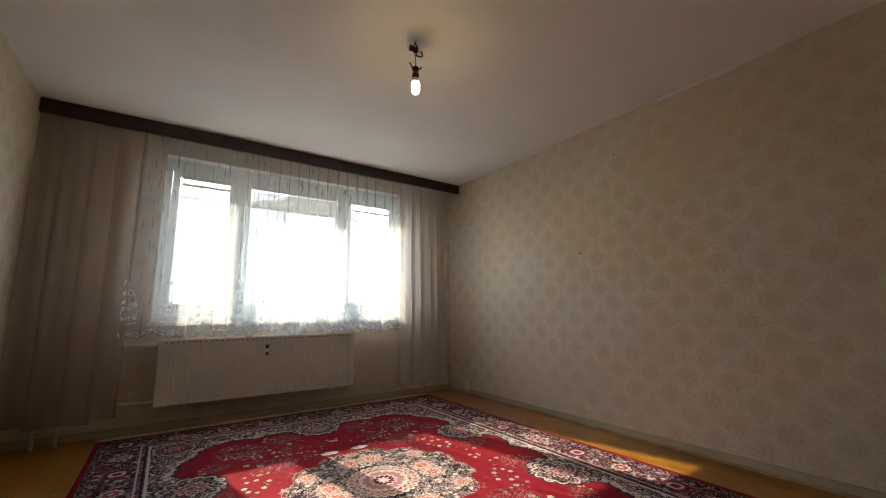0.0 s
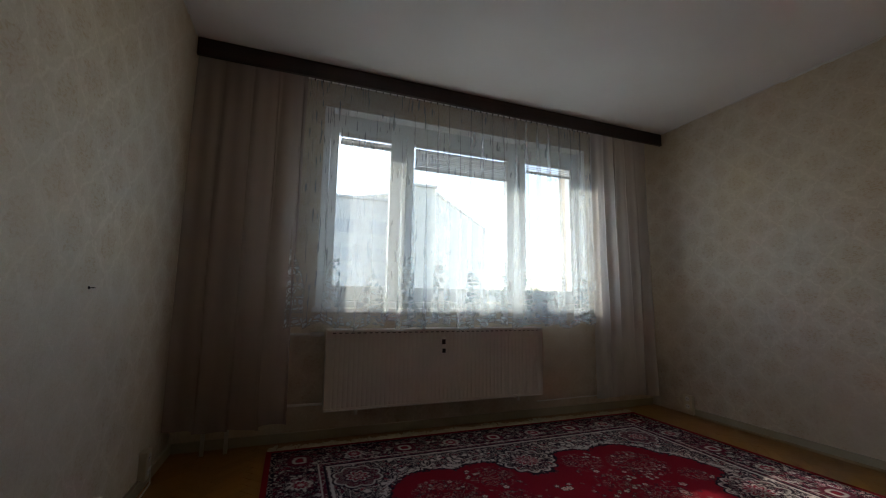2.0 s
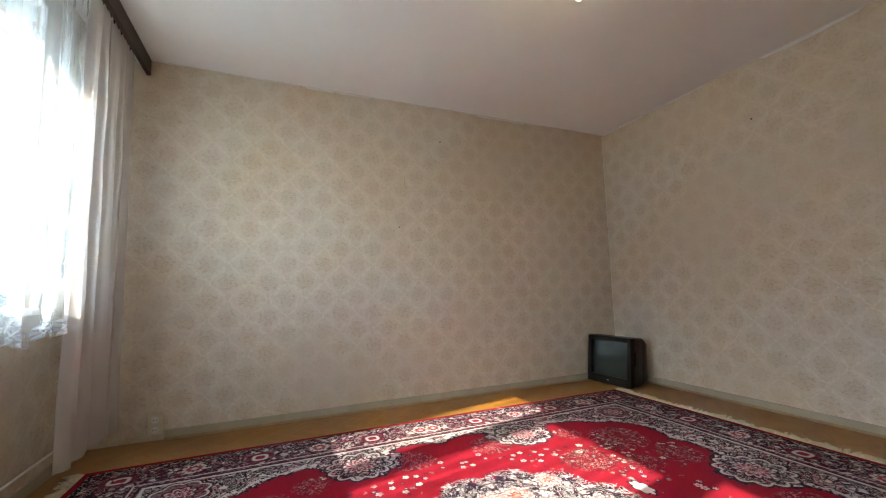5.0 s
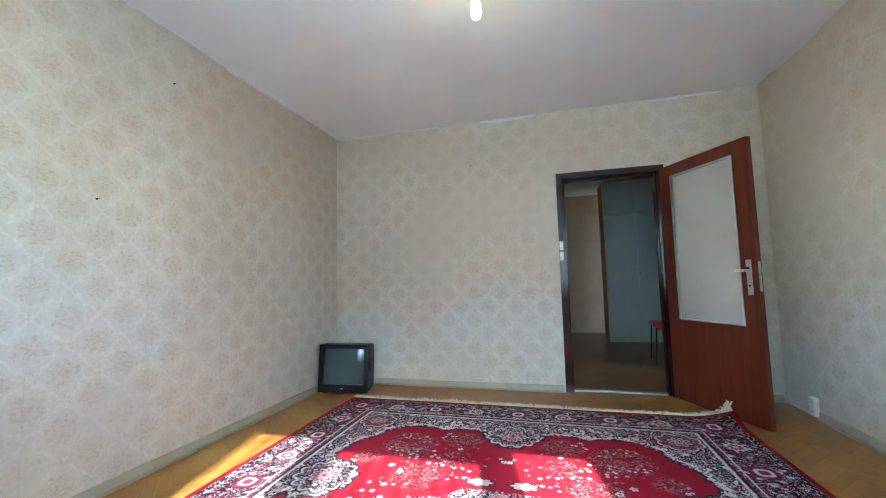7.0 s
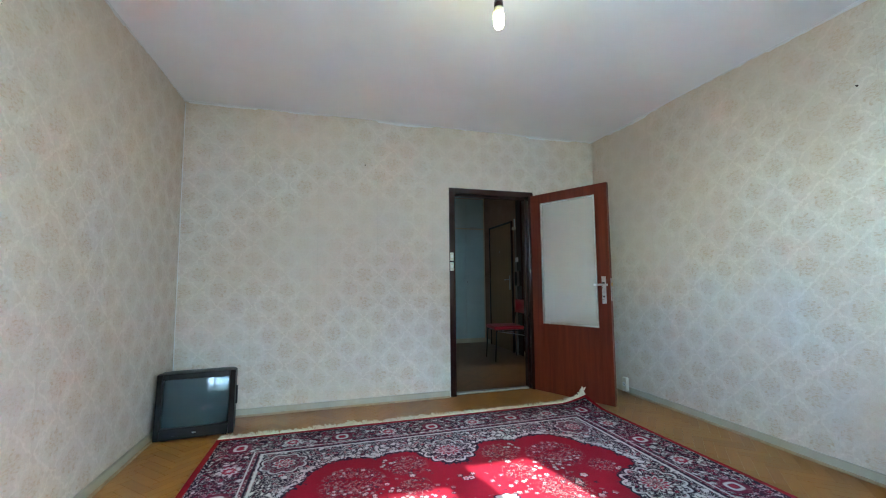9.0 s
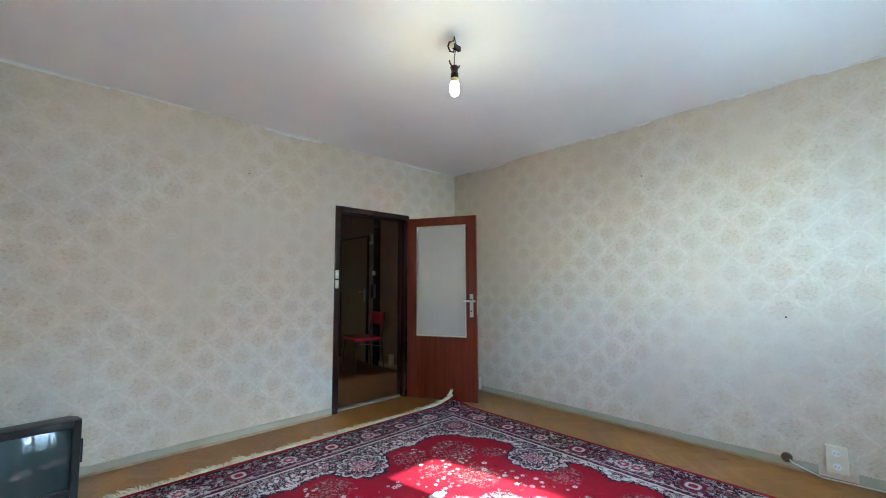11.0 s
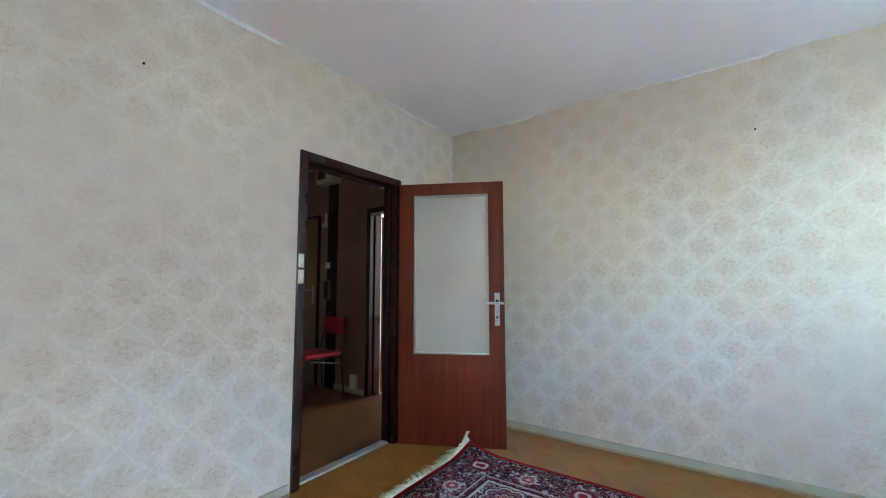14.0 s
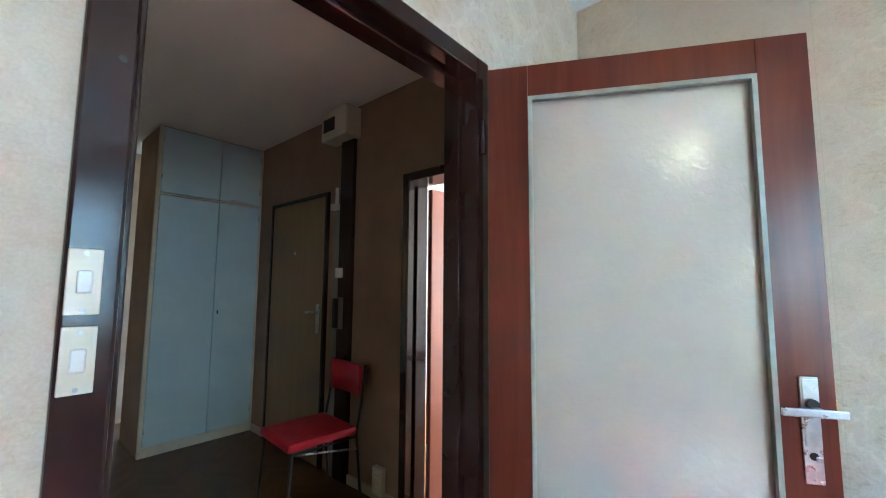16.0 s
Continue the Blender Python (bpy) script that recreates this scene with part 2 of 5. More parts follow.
def m_sheer(name, clear, lace=False, tint=(0.84, 0.87, 0.90)):
    """Voile: open weave that lets light through, woven flowers above the hem."""
    m = mat(name, tint, 0.8)
    g = G(m)
    out = g.t.nodes["Material Output"]
    tr, tl, df = g.n("BsdfTransparent"), g.n("BsdfTranslucent"), g.n("BsdfDiffuse")
    tr.inputs[0].default_value = (0.97, 0.975, 0.98, 1)
    for q in (tl, df):
        q.inputs[0].default_value = (*tint, 1)
    cloth, whole = g.n("MixShader"), g.n("MixShader")
    cloth.inputs[0].default_value = 0.38
    g.t.links.new(tl.outputs[0], cloth.inputs[1])
    g.t.links.new(df.outputs[0], cloth.inputs[2])
    uv = g.coord("UV")
    fac = g.ramp(g.noise(g.scaled(uv, (60, 5, 1)), 1.0, 2), 0.3, 0.7, clear - 0.012, clear + 0.012)
    if lace:
        s = g.xyz(uv)
        x = g.m("DIVIDE", s[0], 0.33)
        row = g.m("SUBTRACT", g.m("FRACT", x), 0.5)
        h = s[1]
        width = g.ramp(h, 0.12, 0.52, 0.34, 0.03)
        body = g.ramp(g.m("SUBTRACT", width, g.m("ABSOLUTE", row)), 0.0, 0.03)
        low = g.m("MULTIPLY", g.ramp(h, 0.09, 0.12), g.ramp(h, 0.52, 0.49))
        leaf = g.ramp(g.voro(uv, 26, "DISTANCE_TO_EDGE"), 0.05, 0.10)
        ring = g.ramp(g.voro(uv, 62, "DISTANCE_TO_EDGE"), 0.03, 0.07)
        keep = g.ramp(g.noise(uv, 16, 1), 0.40, 0.46)
        flower = g.m("MULTIPLY", g.m("MULTIPLY", body, low), g.m("MULTIPLY", g.m("MULTIPLY", leaf, ring), keep))
        sp = g.n("TexVoronoi")
        g.put(sp.inputs["Vector"], uv)
        sp.inputs["Scale"].default_value = 4.2
        sprig = g.m("MULTIPLY", g.ramp(sp.outputs["Distance"], 0.10, 0.07), g.ramp(g.voro(uv, 60, "DISTANCE_TO_EDGE"), 0.10, 0.14))
        hem = g.ramp(g.m("ABSOLUTE", g.m("SUBTRACT", h, 0.035)), 0.03, 0.02)
        hemf = g.m("MULTIPLY", hem, g.ramp(g.voro(uv, 34, "DISTANCE_TO_EDGE"), 0.10, 0.16))
        woven = g.m("MAXIMUM", g.m("MAXIMUM", flower, g.m("MULTIPLY", sprig, 0.8)), g.m("MULTIPLY", hemf, 0.8))
        fac = g.mix(woven, g.join(fac, fac, fac), (0.14, 0.14, 0.14))
        g.put(cloth.inputs[0], g.ramp(woven, 0.0, 1.0, 0.42, 0.92))
    g.put(whole.inputs[0], fac)
    g.t.links.new(cloth.outputs[0], whole.inputs[1])
    g.t.links.new(tr.outputs[0], whole.inputs[2])
    g.t.links.new(whole.outputs[0], out.inputs[0])
    return m


def m_rug():
    """Machine-woven carpet: cream and navy floral borders round a red field with a medallion, the same in all four quarters."""
    m = mat("rug_pile", (0.4, 0.01, 0.03), 0.95, 0, 0.1)
    g = G(m)
    p = g.coord()
    s = g.xyz(p)
    HX, HY = 1.49, 1.88
    u, v = g.m("ABSOLUTE", s[0]), g.m("ABSOLUTE", s[1])
    q = g.join(u, v)
    RED, NAVY, CREAM, WINE = (0.26, 0.005, 0.018), (0.011, 0.009, 0.022), (0.60, 0.53, 0.51), (0.115, 0.006, 0.026)
    inset = g.m("MINIMUM", g.m("SUBTRACT", HX, u), g.m("SUBTRACT", HY, v))

    def dist(cx, cy, sy=1.0):
        a, b = g.m("SUBTRACT", u, cx), g.m("MULTIPLY", g.m("SUBTRACT", v, cy), sy)
        return g.m("SQRT", g.m("ADD", g.m("MULTIPLY", a, a), g.m("MULTIPLY", b, b))), g.m("ARCTAN2", b, a)

    def petals(r, ang, n, amp):
        return g.m("MULTIPLY_ADD", g.m("SUBTRACT", 1.0, g.m("ABSOLUTE", g.m("SINE", g.m("MULTIPLY", ang, n / 2)))), amp, r)

    def band(x, lo, hi, soft=0.006):
        return g.m("MULTIPLY", g.ramp(x, lo - soft, lo + soft), g.ramp(x, hi + soft, hi - soft))

    # scattered blossoms at two sizes, and curling leaves
    def blossoms(scale, size):
        d = g.voro(q, scale)
        return g.ramp(d, size, size - 0.06), g.ramp(g.m("ABSOLUTE", g.m("SUBTRACT", d, size * 0.35)), 0.05, 0.02)

    curls = g.noise(q, 30, 3, 0.55, 1.8)
    curl = g.ramp(g.m("ABSOLUTE", g.m("SUBTRACT", curls, 0.5)), 0.035, 0.018)
    curls2 = g.noise(q, 46, 2, 0.5, 1.2)
    curl2 = g.ramp(g.m("ABSOLUTE", g.m("SUBTRACT", curls2, 0.5)), 0.05, 0.03)
    b1, e1 = blossoms(15, 0.42)
    b2, e2 = blossoms(24, 0.45)

    # a mosaic of small woven shapes, bent by noise
    wv = g.n("TexNoise")
    g.put(wv.inputs["Vector"], q)
    wv.inputs["Scale"].default_value = 14
    bend = g.n("VectorMath", op="MULTIPLY_ADD")
    g.put(bend.inputs[0], wv.outputs["Color"])
    bend.inputs[1].default_value = (0.05, 0.05, 0)
    g.put(bend.inputs[2], q)
    qb = bend.outputs[0]

    def mosaic(scale, colors):
        c = g.xyz(g.voro(qb, scale, "F1", "Color"))[0]
        out = colors[0][1]
        for lim, colr in colors[1:]:
            out = g.mix(g.m("GREATER_THAN", c, lim), out, colr)
        edge_ = g.ramp(g.voro(qb, scale, "DISTANCE_TO_EDGE"), 0.17, 0.10)
        return out, edge_

    # outer border
    outer, oe = mosaic(33, ((0, NAVY), (0.16, WINE), (0.46, (0.20, 0.010, 0.040)), (0.66, (0.40, 0.22, 0.26)), (0.77, CREAM)))
    outer = g.mix(g.m("MULTIPLY", oe, 0.85), outer, (0.020, 0.006, 0.018))
    outer = g.mix(g.m("MULTIPLY", curl, 0.6), outer, NAVY)
    curl3 = g.ramp(g.m("ABSOLUTE", g.m("SUBTRACT", curls2, 0.58)), 0.030, 0.018)
    outer = g.mix(g.m("MULTIPLY", curl3, 0.9), outer, (0.50, 0.42, 0.42))
    # its square flowers, one every 0.65 m, others between
    along_x = g.m("GREATER_THAN", g.m("SUBTRACT", HX, u), g.m("SUBTRACT", HY, v))
    sel = g.n("Mix")
    w = g.m("ADD", g.m("MULTIPLY", along_x, u), g.m("MULTIPLY", g.m("SUBTRACT", 1.0, along_x), g.m("ADD", v, 0.28)))
    wf = g.m("ABSOLUTE", g.m("SUBTRACT", g.m("FRACT", g.m("ADD", g.m("DIVIDE", w, 0.65), 0.5)), 0.5))
    wf = g.m("MULTIPLY", wf, 0.65)
    hh = g.m("ABSOLUTE", g.m("SUBTRACT", inset, 0.195))
    r4 = g.m("POWER", g.m("ADD", g.m("POWER", wf, 3.0), g.m("POWER", hh, 3.0)), 0.333)
    outer = g.mix(g.m("MULTIPLY", band(r4, 0.0, 0.07), 0.85), outer, (0.14, 0.008, 0.032))
    outer = g.mix(band(r4, 0.026, 0.043, 0.004), outer, CREAM)
    outer = g.mix(band(r4, 0.0, 0.018), outer, (0.30, 0.02, 0.04))
    wf2 = g.m("SUBTRACT", 0.325, wf)
    r5 = g.m("SQRT", g.m("ADD", g.m("MULTIPLY", wf2, wf2), g.m("MULTIPLY", hh, hh)))
    r5 = petals(r5, g.m("ARCTAN2", hh, wf2), 10, 0.015)
    outer = g.mix(band(r5, 0.045, 0.06, 0.004), outer, CREAM)
    outer = g.mix(band(r5, 0.0, 0.04), outer, (0.30, 0.02, 0.05))
    outer = g.mix(band(r5, 0.0, 0.02), outer, CREAM)
    col = outer

    # cream inner border, scalloped against the red field
    cream, ce = mosaic(28, ((0, CREAM), (0.16, NAVY), (0.40, WINE), (0.66, (0.24, 0.012, 0.035)), (0.80, CREAM)))
    cream = g.mix(ce, cream, NAVY)
    cream = g.mix(g.ramp(g.m("ABSOLUTE", g.m("SUBTRACT", curls, 0.5)), 0.030, 0.020), cream, CREAM)
    infield = g.ramp(inset, 0.345, 0.352)
    col = g.mix(infield, col, cream)
    col = g.mix(band(inset, 0.318, 0.332, 0.003), col, NAVY)
    col = g.mix(band(inset, 0.338, 0.353, 0.003), col, CREAM)
    col = g.mix(band(inset, 0.29, 0.30, 0.003), col, CREAM)
    dots = g.ramp(g.voro(q, 70), 0.42, 0.34)
    col = g.mix(band(inset, 0.036, 0.062, 0.003), col, g.mix(dots, NAVY, (0.45, 0.36, 0.36)))
    col = g.mix(g.m("MULTIPLY", band(inset, 0.298, 0.318, 0.003), 0.9), col, g.mix(dots, WINE, (0.45, 0.36, 0.36)))

    # red field: the union of round lobes
    f = None
    for cx, cy, r, sy in ((0.0, 0.0, 0.93, 0.86), (0.62, 1.05, 0.27, 1.0), (0.76, 0.88, 0.24, 1.0), (0.84, 0.18, 0.25, 1.0), (0.32, 1.06, 0.26, 1.0), (0.86, 0.80, 0.16, 1.0), (0.62, 0.62, 0.36, 1.0)):
        d, _ = dist(cx, cy, sy)
        d = g.m("SUBTRACT", d, r)
        f = d if f is None else g.m("MINIMUM", f, d)
    ds, as_ = dist(0.0, 1.30)
    f = g.m("MAXIMUM", f, g.m("SUBTRACT", 0.20, petals(ds, as_, 10, 0.03)))
    de, ae = dist(0.97, 0.50)
    f = g.m("MAXIMUM", f, g.m("SUBTRACT", 0.21, petals(de, ae, 10, 0.03)))
    edge = g.m("MULTIPLY_ADD", g.m("SUBTRACT", curls2, 0.5), 0.10, f)
    col = g.mix(band(g.m("MULTIPLY_ADD", g.m("SUBTRACT", curls, 0.5), 0.16, edge), -0.02, 0.028, 0.004), col, CREAM)
    col = g.mix(band(edge, -0.022, 0.004, 0.003), col, NAVY)
    field = RED
    fcol = g.mix(g.ramp(g.noise(p, 5, 3), 0.3, 0.7), RED, (0.235, 0.004, 0.015))
    col = g.mix(g.ramp(edge, -0.018, -0.022), col, fcol)

    def sprays(col, cx, cy, r0, r1, dense=0.42, size=22):
        d, a = dist(cx, cy)
        inside = band(d, r0, r1, 0.02)
        cell_ = g.n("TexVoronoi")
        g.put(cell_.inputs["Vector"], q)
        cell_.inputs["Scale"].default_value = size
        cell_.inputs["Randomness"].default_value = 0.75
        off = g.n("VectorMath", op="SUBTRACT")
        g.put(off.inputs[0], q)
        g.put(off.inputs[1], cell_.outputs["Position"])
        o = g.xyz(off.outputs[0])
        bb = g.m("MULTIPLY_ADD", g.m("ABSOLUTE", g.m("SINE", g.m("MULTIPLY", g.m("ARCTAN2", o[1], o[0]), 2.5))), -0.13, cell_.outputs["Distance"])
        col = g.mix(g.m("MULTIPLY", g.ramp(bb, 0.32, 0.28), inside), col, NAVY)
        col = g.mix(g.m("MULTIPLY", g.ramp(bb, 0.24, 0.20), inside), col, (0.60, 0.47, 0.42))
        return g.mix(g.m("MULTIPLY", g.ramp(bb, 0.04, 0.01), inside), col, (0.35, 0.01, 0.04))

    def leaves(col, cx, cy, r0, r1):
        d, a = dist(cx, cy)
        inside = band(d, r0, r1, 0.02)
        col = g.mix(g.m("MULTIPLY", g.m("MULTIPLY", curl, inside), 0.9), col, NAVY)
        return g.mix(g.m("MULTIPLY", g.m("MULTIPLY", g.ramp(g.m("ABSOLUTE", g.m("SUBTRACT", curls, 0.43)), 0.02, 0.01), inside), 0.9), col, (0.5, 0.38, 0.34))

    col = leaves(col, 0.62, 1.0, 0.0, 0.17)
    col = leaves(col, 0.45, 0.62, 0.0, 0.14)
    col = leaves(col, 0.86, 0.25, 0.0, 0.12)
    col = leaves(col, 0.30, 1.12, 0.0, 0.12)
    col = sprays(col, 0.62, 1.0, 0.09, 0.17, size=26)
    col = leaves(col, 0.30, 0.86, 0.0, 0.09)
    col = leaves(col, 0.80, 0.78, 0.0, 0.08)
    col = sprays(col, 0.30, 0.70, 0.0, 0.09, size=22)
    col = sprays(col, 0.56, 0.44, 0.0, 0.12, size=20)
    col = sprays(col, 0.0, 0.80, 0.0, 0.13, size=17)
    col = sprays(col, 0.72, 0.10, 0.0, 0.10, size=20)
    col = sprays(col, 0.66, 0.30, 0.0, 0.09, size=18)
    col = sprays(col, 0.20, 0.74, 0.0, 0.10, size=19)
    col = sprays(col, 0.86, 0.70, 0.0, 0.08, size=24)
    col = sprays(col, 0.40, 1.18, 0.0, 0.07, size=26)

    col = sprays(col, 0.46, 0.86, 0.0, 0.13, size=24)
    col = sprays(col, 0.56, 0.62, 0.0, 0.13, size=15)
    col = sprays(col, 0.26, 1.00, 0.0, 0.08, size=18)

    def rosette(col, cx, cy, R, n, body=None):
        d, a = dist(cx, cy)
        d = petals(d, a, n, R * 0.16)
        t = g.m("DIVIDE", d, R)
        body = body or cream
        col = g.mix(g.ramp(t, 1.0, 0.98), col, body)
        col = g.mix(band(t, 0.93, 1.0, 0.02), col, NAVY)
        col = g.mix(band(t, 0.84, 0.92, 0.02), col, CREAM)
        col = g.mix(g.ramp(t, 0.56, 0.54), col, (0.33, 0.02, 0.05))
        col = g.mix(band(t, 0.48, 0.55, 0.02), col, NAVY)
        col = g.mix(band(t, 0.38, 0.47, 0.02), col, CREAM)
        col = g.mix(band(t, 0.16, 0.26, 0.02), col, CREAM)
        col = g.mix(g.m("MULTIPLY", g.m("MULTIPLY", curl2, g.ramp(t, 0.9, 0.86)), 0.65), col, NAVY)
        return g.mix(g.ramp(t, 0.1, 0.08), col, NAVY)

    col = rosette(col, 0.0, 1.25, 0.19, 12)
    col = rosette(col, 0.93, 0.52, 0.19, 12)
    col = rosette(col, 1.0, 1.36, 0.15, 8, g.mix(curl2, WINE, CREAM))
    # central medallion: a garland on navy round a fine sunburst
    d, a = dist(0.0, 0.0)
    d = petals(d, a, 12, 0.05)
    gar, ge = mosaic(30, ((0, NAVY), (0.34, CREAM), (0.60, WINE), (0.72, (0.50, 0.30, 0.27)), (0.86, NAVY)))
    gar = g.mix(g.m("MULTIPLY", ge, 0.8), gar, NAVY)
    gar = g.mix(g.ramp(g.m("ABSOLUTE", g.m("SUBTRACT", curls, 0.47)), 0.03, 0.02), gar, CREAM)
    col = g.mix(g.ramp(g.m("MULTIPLY_ADD", g.m("SUBTRACT", curls, 0.5), 0.22, d), 0.56, 0.55), col, gar)
    col = g.mix(band(g.m("MULTIPLY_ADD", g.m("SUBTRACT", curls2, 0.5), 0.08, d), 0.475, 0.485, 0.004), col, NAVY)
    for cx, cy, R in ((0.08, 0.36, 0.105), (0.30, 0.06, 0.105), (0.36, 0.28, 0.085), (0.0, 0.50, 0.06)):
        d, a = dist(cx, cy)
        d = petals(g.m("MULTIPLY_ADD", g.m("SUBTRACT", curls2, 0.5), 0.05, d), a, 8, 0.022)
        t_ = g.m("DIVIDE", d, R)
        col = g.mix(g.ramp(t_, 1.0, 0.94), col, NAVY)
        col = g.mix(g.ramp(t_, 0.90, 0.86), col, CREAM)
        col = g.mix(g.m("MULTIPLY", g.m("MULTIPLY", g.ramp(t_, 0.9, 0.86), g.ramp(t_, 0.62, 0.66)), g.ramp(g.voro(q, 48, "DISTANCE_TO_EDGE"), 0.09, 0.05)), col, (0.09, 0.03, 0.06))
        col = g.mix(band(t_, 0.52, 0.66, 0.02), col, (0.44, 0.17, 0.13))
        col = g.mix(g.ramp(t_, 0.40, 0.36), col, (0.30, 0.04, 0.04))
        col = g.mix(g.ramp(t_, 0.22, 0.18), col, (0.58, 0.40, 0.26))
    d, a = dist(0.0, 0.0)
    for n_, r_, c_ in ((30, 0.232, NAVY), (30, 0.222, CREAM), (30, 0.205, (0.34, 0.14, 0.16)), (24, 0.190, (0.52, 0.40, 0.40)), (24, 0.165, WINE), (24, 0.155, CREAM), (16, 0.13, (0.36, 0.18, 0.20)), (12, 0.085, CREAM), (12, 0.07, WINE), (8, 0.04, CREAM)):
        e = petals(g.m("MULTIPLY_ADD", g.m("SUBTRACT", curls2, 0.5), 0.04, d), a, n_, 0.018)
        col = g.mix(g.ramp(e, r_, r_ - 0.004), col, c_)
    # pale leaf scrolls at its two ends
    e, a = dist(0.11, 0.62, 1.9)
    col = g.mix(g.ramp(petals(e, a, 7, 0.02), 0.085, 0.08), col, NAVY)
    col = g.mix(g.ramp(petals(e, a, 7, 0.02), 0.072, 0.066), col, (0.56, 0.52, 0.49))
    col = g.mix(g.ramp(inset, 0.034, 0.030), col, (0.30, 0.006, 0.016))
    weave = g.noise(p, 380, 2)
    col = g.mix(g.ramp(weave, 0.3, 0.7, 0.0, 0.28), col, (0.05, 0.01, 0.02))
    g.base(col)
    g.bump(g.m("ADD", weave, g.m("MULTIPLY", g.noise(p, 12, 2), 1.2)), 0.5, 0.003)
    return m


M_WALL = m_wallpaper()
M_CEIL = m_plain("ceiling_paint", (0.86, 0.855, 0.84), (0.83, 0.82, 0.80), 0.85, 1.5, 0.25, 90)
M_FLOOR = m_plain("parquet_bed", (0.07, 0.03, 0.010), (0.05, 0.022, 0.008), 0.7, 8, 0.1)
M_STAVE = m_stave("parquet_stave", (0.225, 0.088, 0.014), (0.325, 0.142, 0.026))
# Hall floor colours, darker than the room's staves.
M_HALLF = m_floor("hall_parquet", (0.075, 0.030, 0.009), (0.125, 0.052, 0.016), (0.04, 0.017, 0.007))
M_STRIP = m_plain("wood_strip", (0.40, 0.29, 0.17), (0.33, 0.23, 0.13), 0.5, 20, 0.1)
M_BASE = m_plain("baseboard_paint", (0.37, 0.325, 0.235), (0.43, 0.385, 0.29), 0.35, 5, 0.1)
M_WHITE = m_plain("white_enamel", (0.78, 0.78, 0.77), (0.73, 0.73, 0.71), 0.35, 5, 0.05)
M_RAD = m_plain("radiator_enamel", (0.74, 0.72, 0.68), (0.69, 0.67, 0.63), 0.35, 5, 0.05)
M_FRAME = m_plain("window_paint", (0.82, 0.86, 0.88), (0.77, 0.81, 0.83), 0.4, 6, 0.1)
M_DARK = m_plain("dark_brown_paint", (0.024, 0.010, 0.009), (0.030, 0.013, 0.012), 0.14, 3, 0.05, 60)
M_PEL = m_wood("pelmet_wood", (0.018, 0.007, 0.006), (0.04, 0.016, 0.012), 0.4, 0)
M_MAHOG = m_wood("mahogany_veneer", (0.080, 0.012, 0.005), (0.15, 0.028, 0.011), 0.28, 2)
M_MAHOG.node_tree.nodes["Principled BSDF"].inputs["Specular IOR Level"].default_value = 0.35
M_STEEL = m_plain("worn_steel", (0.55, 0.56, 0.57), (0.42, 0.43, 0.44), 0.3, 30, 0.05, metal=0.9)
M_PLUG = m_plain("cream_plastic", (0.70, 0.65, 0.52), (0.64, 0.58, 0.45), 0.35, 12, 0.03)
M_BLACK = m_plain("black_plastic", (0.009, 0.010, 0.011), (0.013, 0.014, 0.015), 0.38, 20, 0.05, 400, 0.3)
M_RUG = m_rug()
M_FRINGE = m_plain("fringe_cotton", (0.62, 0.55, 0.42), (0.52, 0.44, 0.32), 0.95, 40, 0.2)
M_SHEER = m_sheer("voile", 0.75, True, (0.86, 0.95, 1.0))
M_SHEER_LONG = m_sheer("voile_double", 0.40, False, (0.80, 0.78, 0.78))
# Left curtain: shade away from the sun is painted into this browner tint.
M_SHEER_SHADED = m_sheer("voile_shaded", 0.42, False, (0.58, 0.49, 0.46))
M_GLASS = mat("glass", (1, 1, 1), 0.0)
M_GLASS.node_tree.nodes["Principled BSDF"].inputs["Transmission Weight"].default_value = 1.0
M_GLASS.node_tree.nodes["Principled BSDF"].inputs["IOR"].default_value = 1.05


# ---------------------------------------------------------------- mesh helpers
def box_bm(bm, x0, x1, y0, y1, z0, z1, bevel=0.0):
    vs = [bm.verts.new((x, y, z)) for x in (x0, x1) for y in (y0, y1) for z in (z0, z1)]
    fs = [bm.faces.new([vs[i] for i in f]) for f in ((0, 1, 3, 2), (4, 6, 7, 5), (0, 4, 5, 1), (2, 3, 7, 6), (0, 2, 6, 4), (1, 5, 7, 3))]
    if bevel:
        edges = {e for f in fs for e in f.edges}
        bmesh.ops.bevel(bm, geom=list(edges), offset=bevel, segments=2, profile=0.6, affect="EDGES")
    return bm


def boxes(*rows, bevel=0.0):
    bm = bmesh.new()
    for r in rows:
        box_bm(bm, *r, bevel=bevel)
    return bm


def tube(bm, pts, r, n=10, cap=True):
    """A round bar along points; r is one radius or one for each."""
    pts = [Vector(p) for p in pts]
    rs = r if isinstance(r, (list, tuple)) else [r] * len(pts)
    up, rings = None, []
    for i, p in enumerate(pts):
        d = (pts[min(i + 1, len(pts) - 1)] - pts[max(i - 1, 0)]).normalized()
        if up is None:
            up = d.orthogonal().normalized()
        up = (up - d * up.dot(d)).normalized()
        side = d.cross(up)
        rings.append([bm.verts.new(p + rs[i] * (math.cos(a) * up + math.sin(a) * side)) for a in (2 * math.pi * k / n for k in range(n))])
    for a, b in zip(rings, rings[1:]):
        for k in range(n):
            bm.faces.new((a[k], a[(k + 1) % n], b[(k + 1) % n], b[k])).smooth = True
    if cap:
        bm.faces.new(rings[0][::-1])
        bm.faces.new(rings[-1])
    return bm


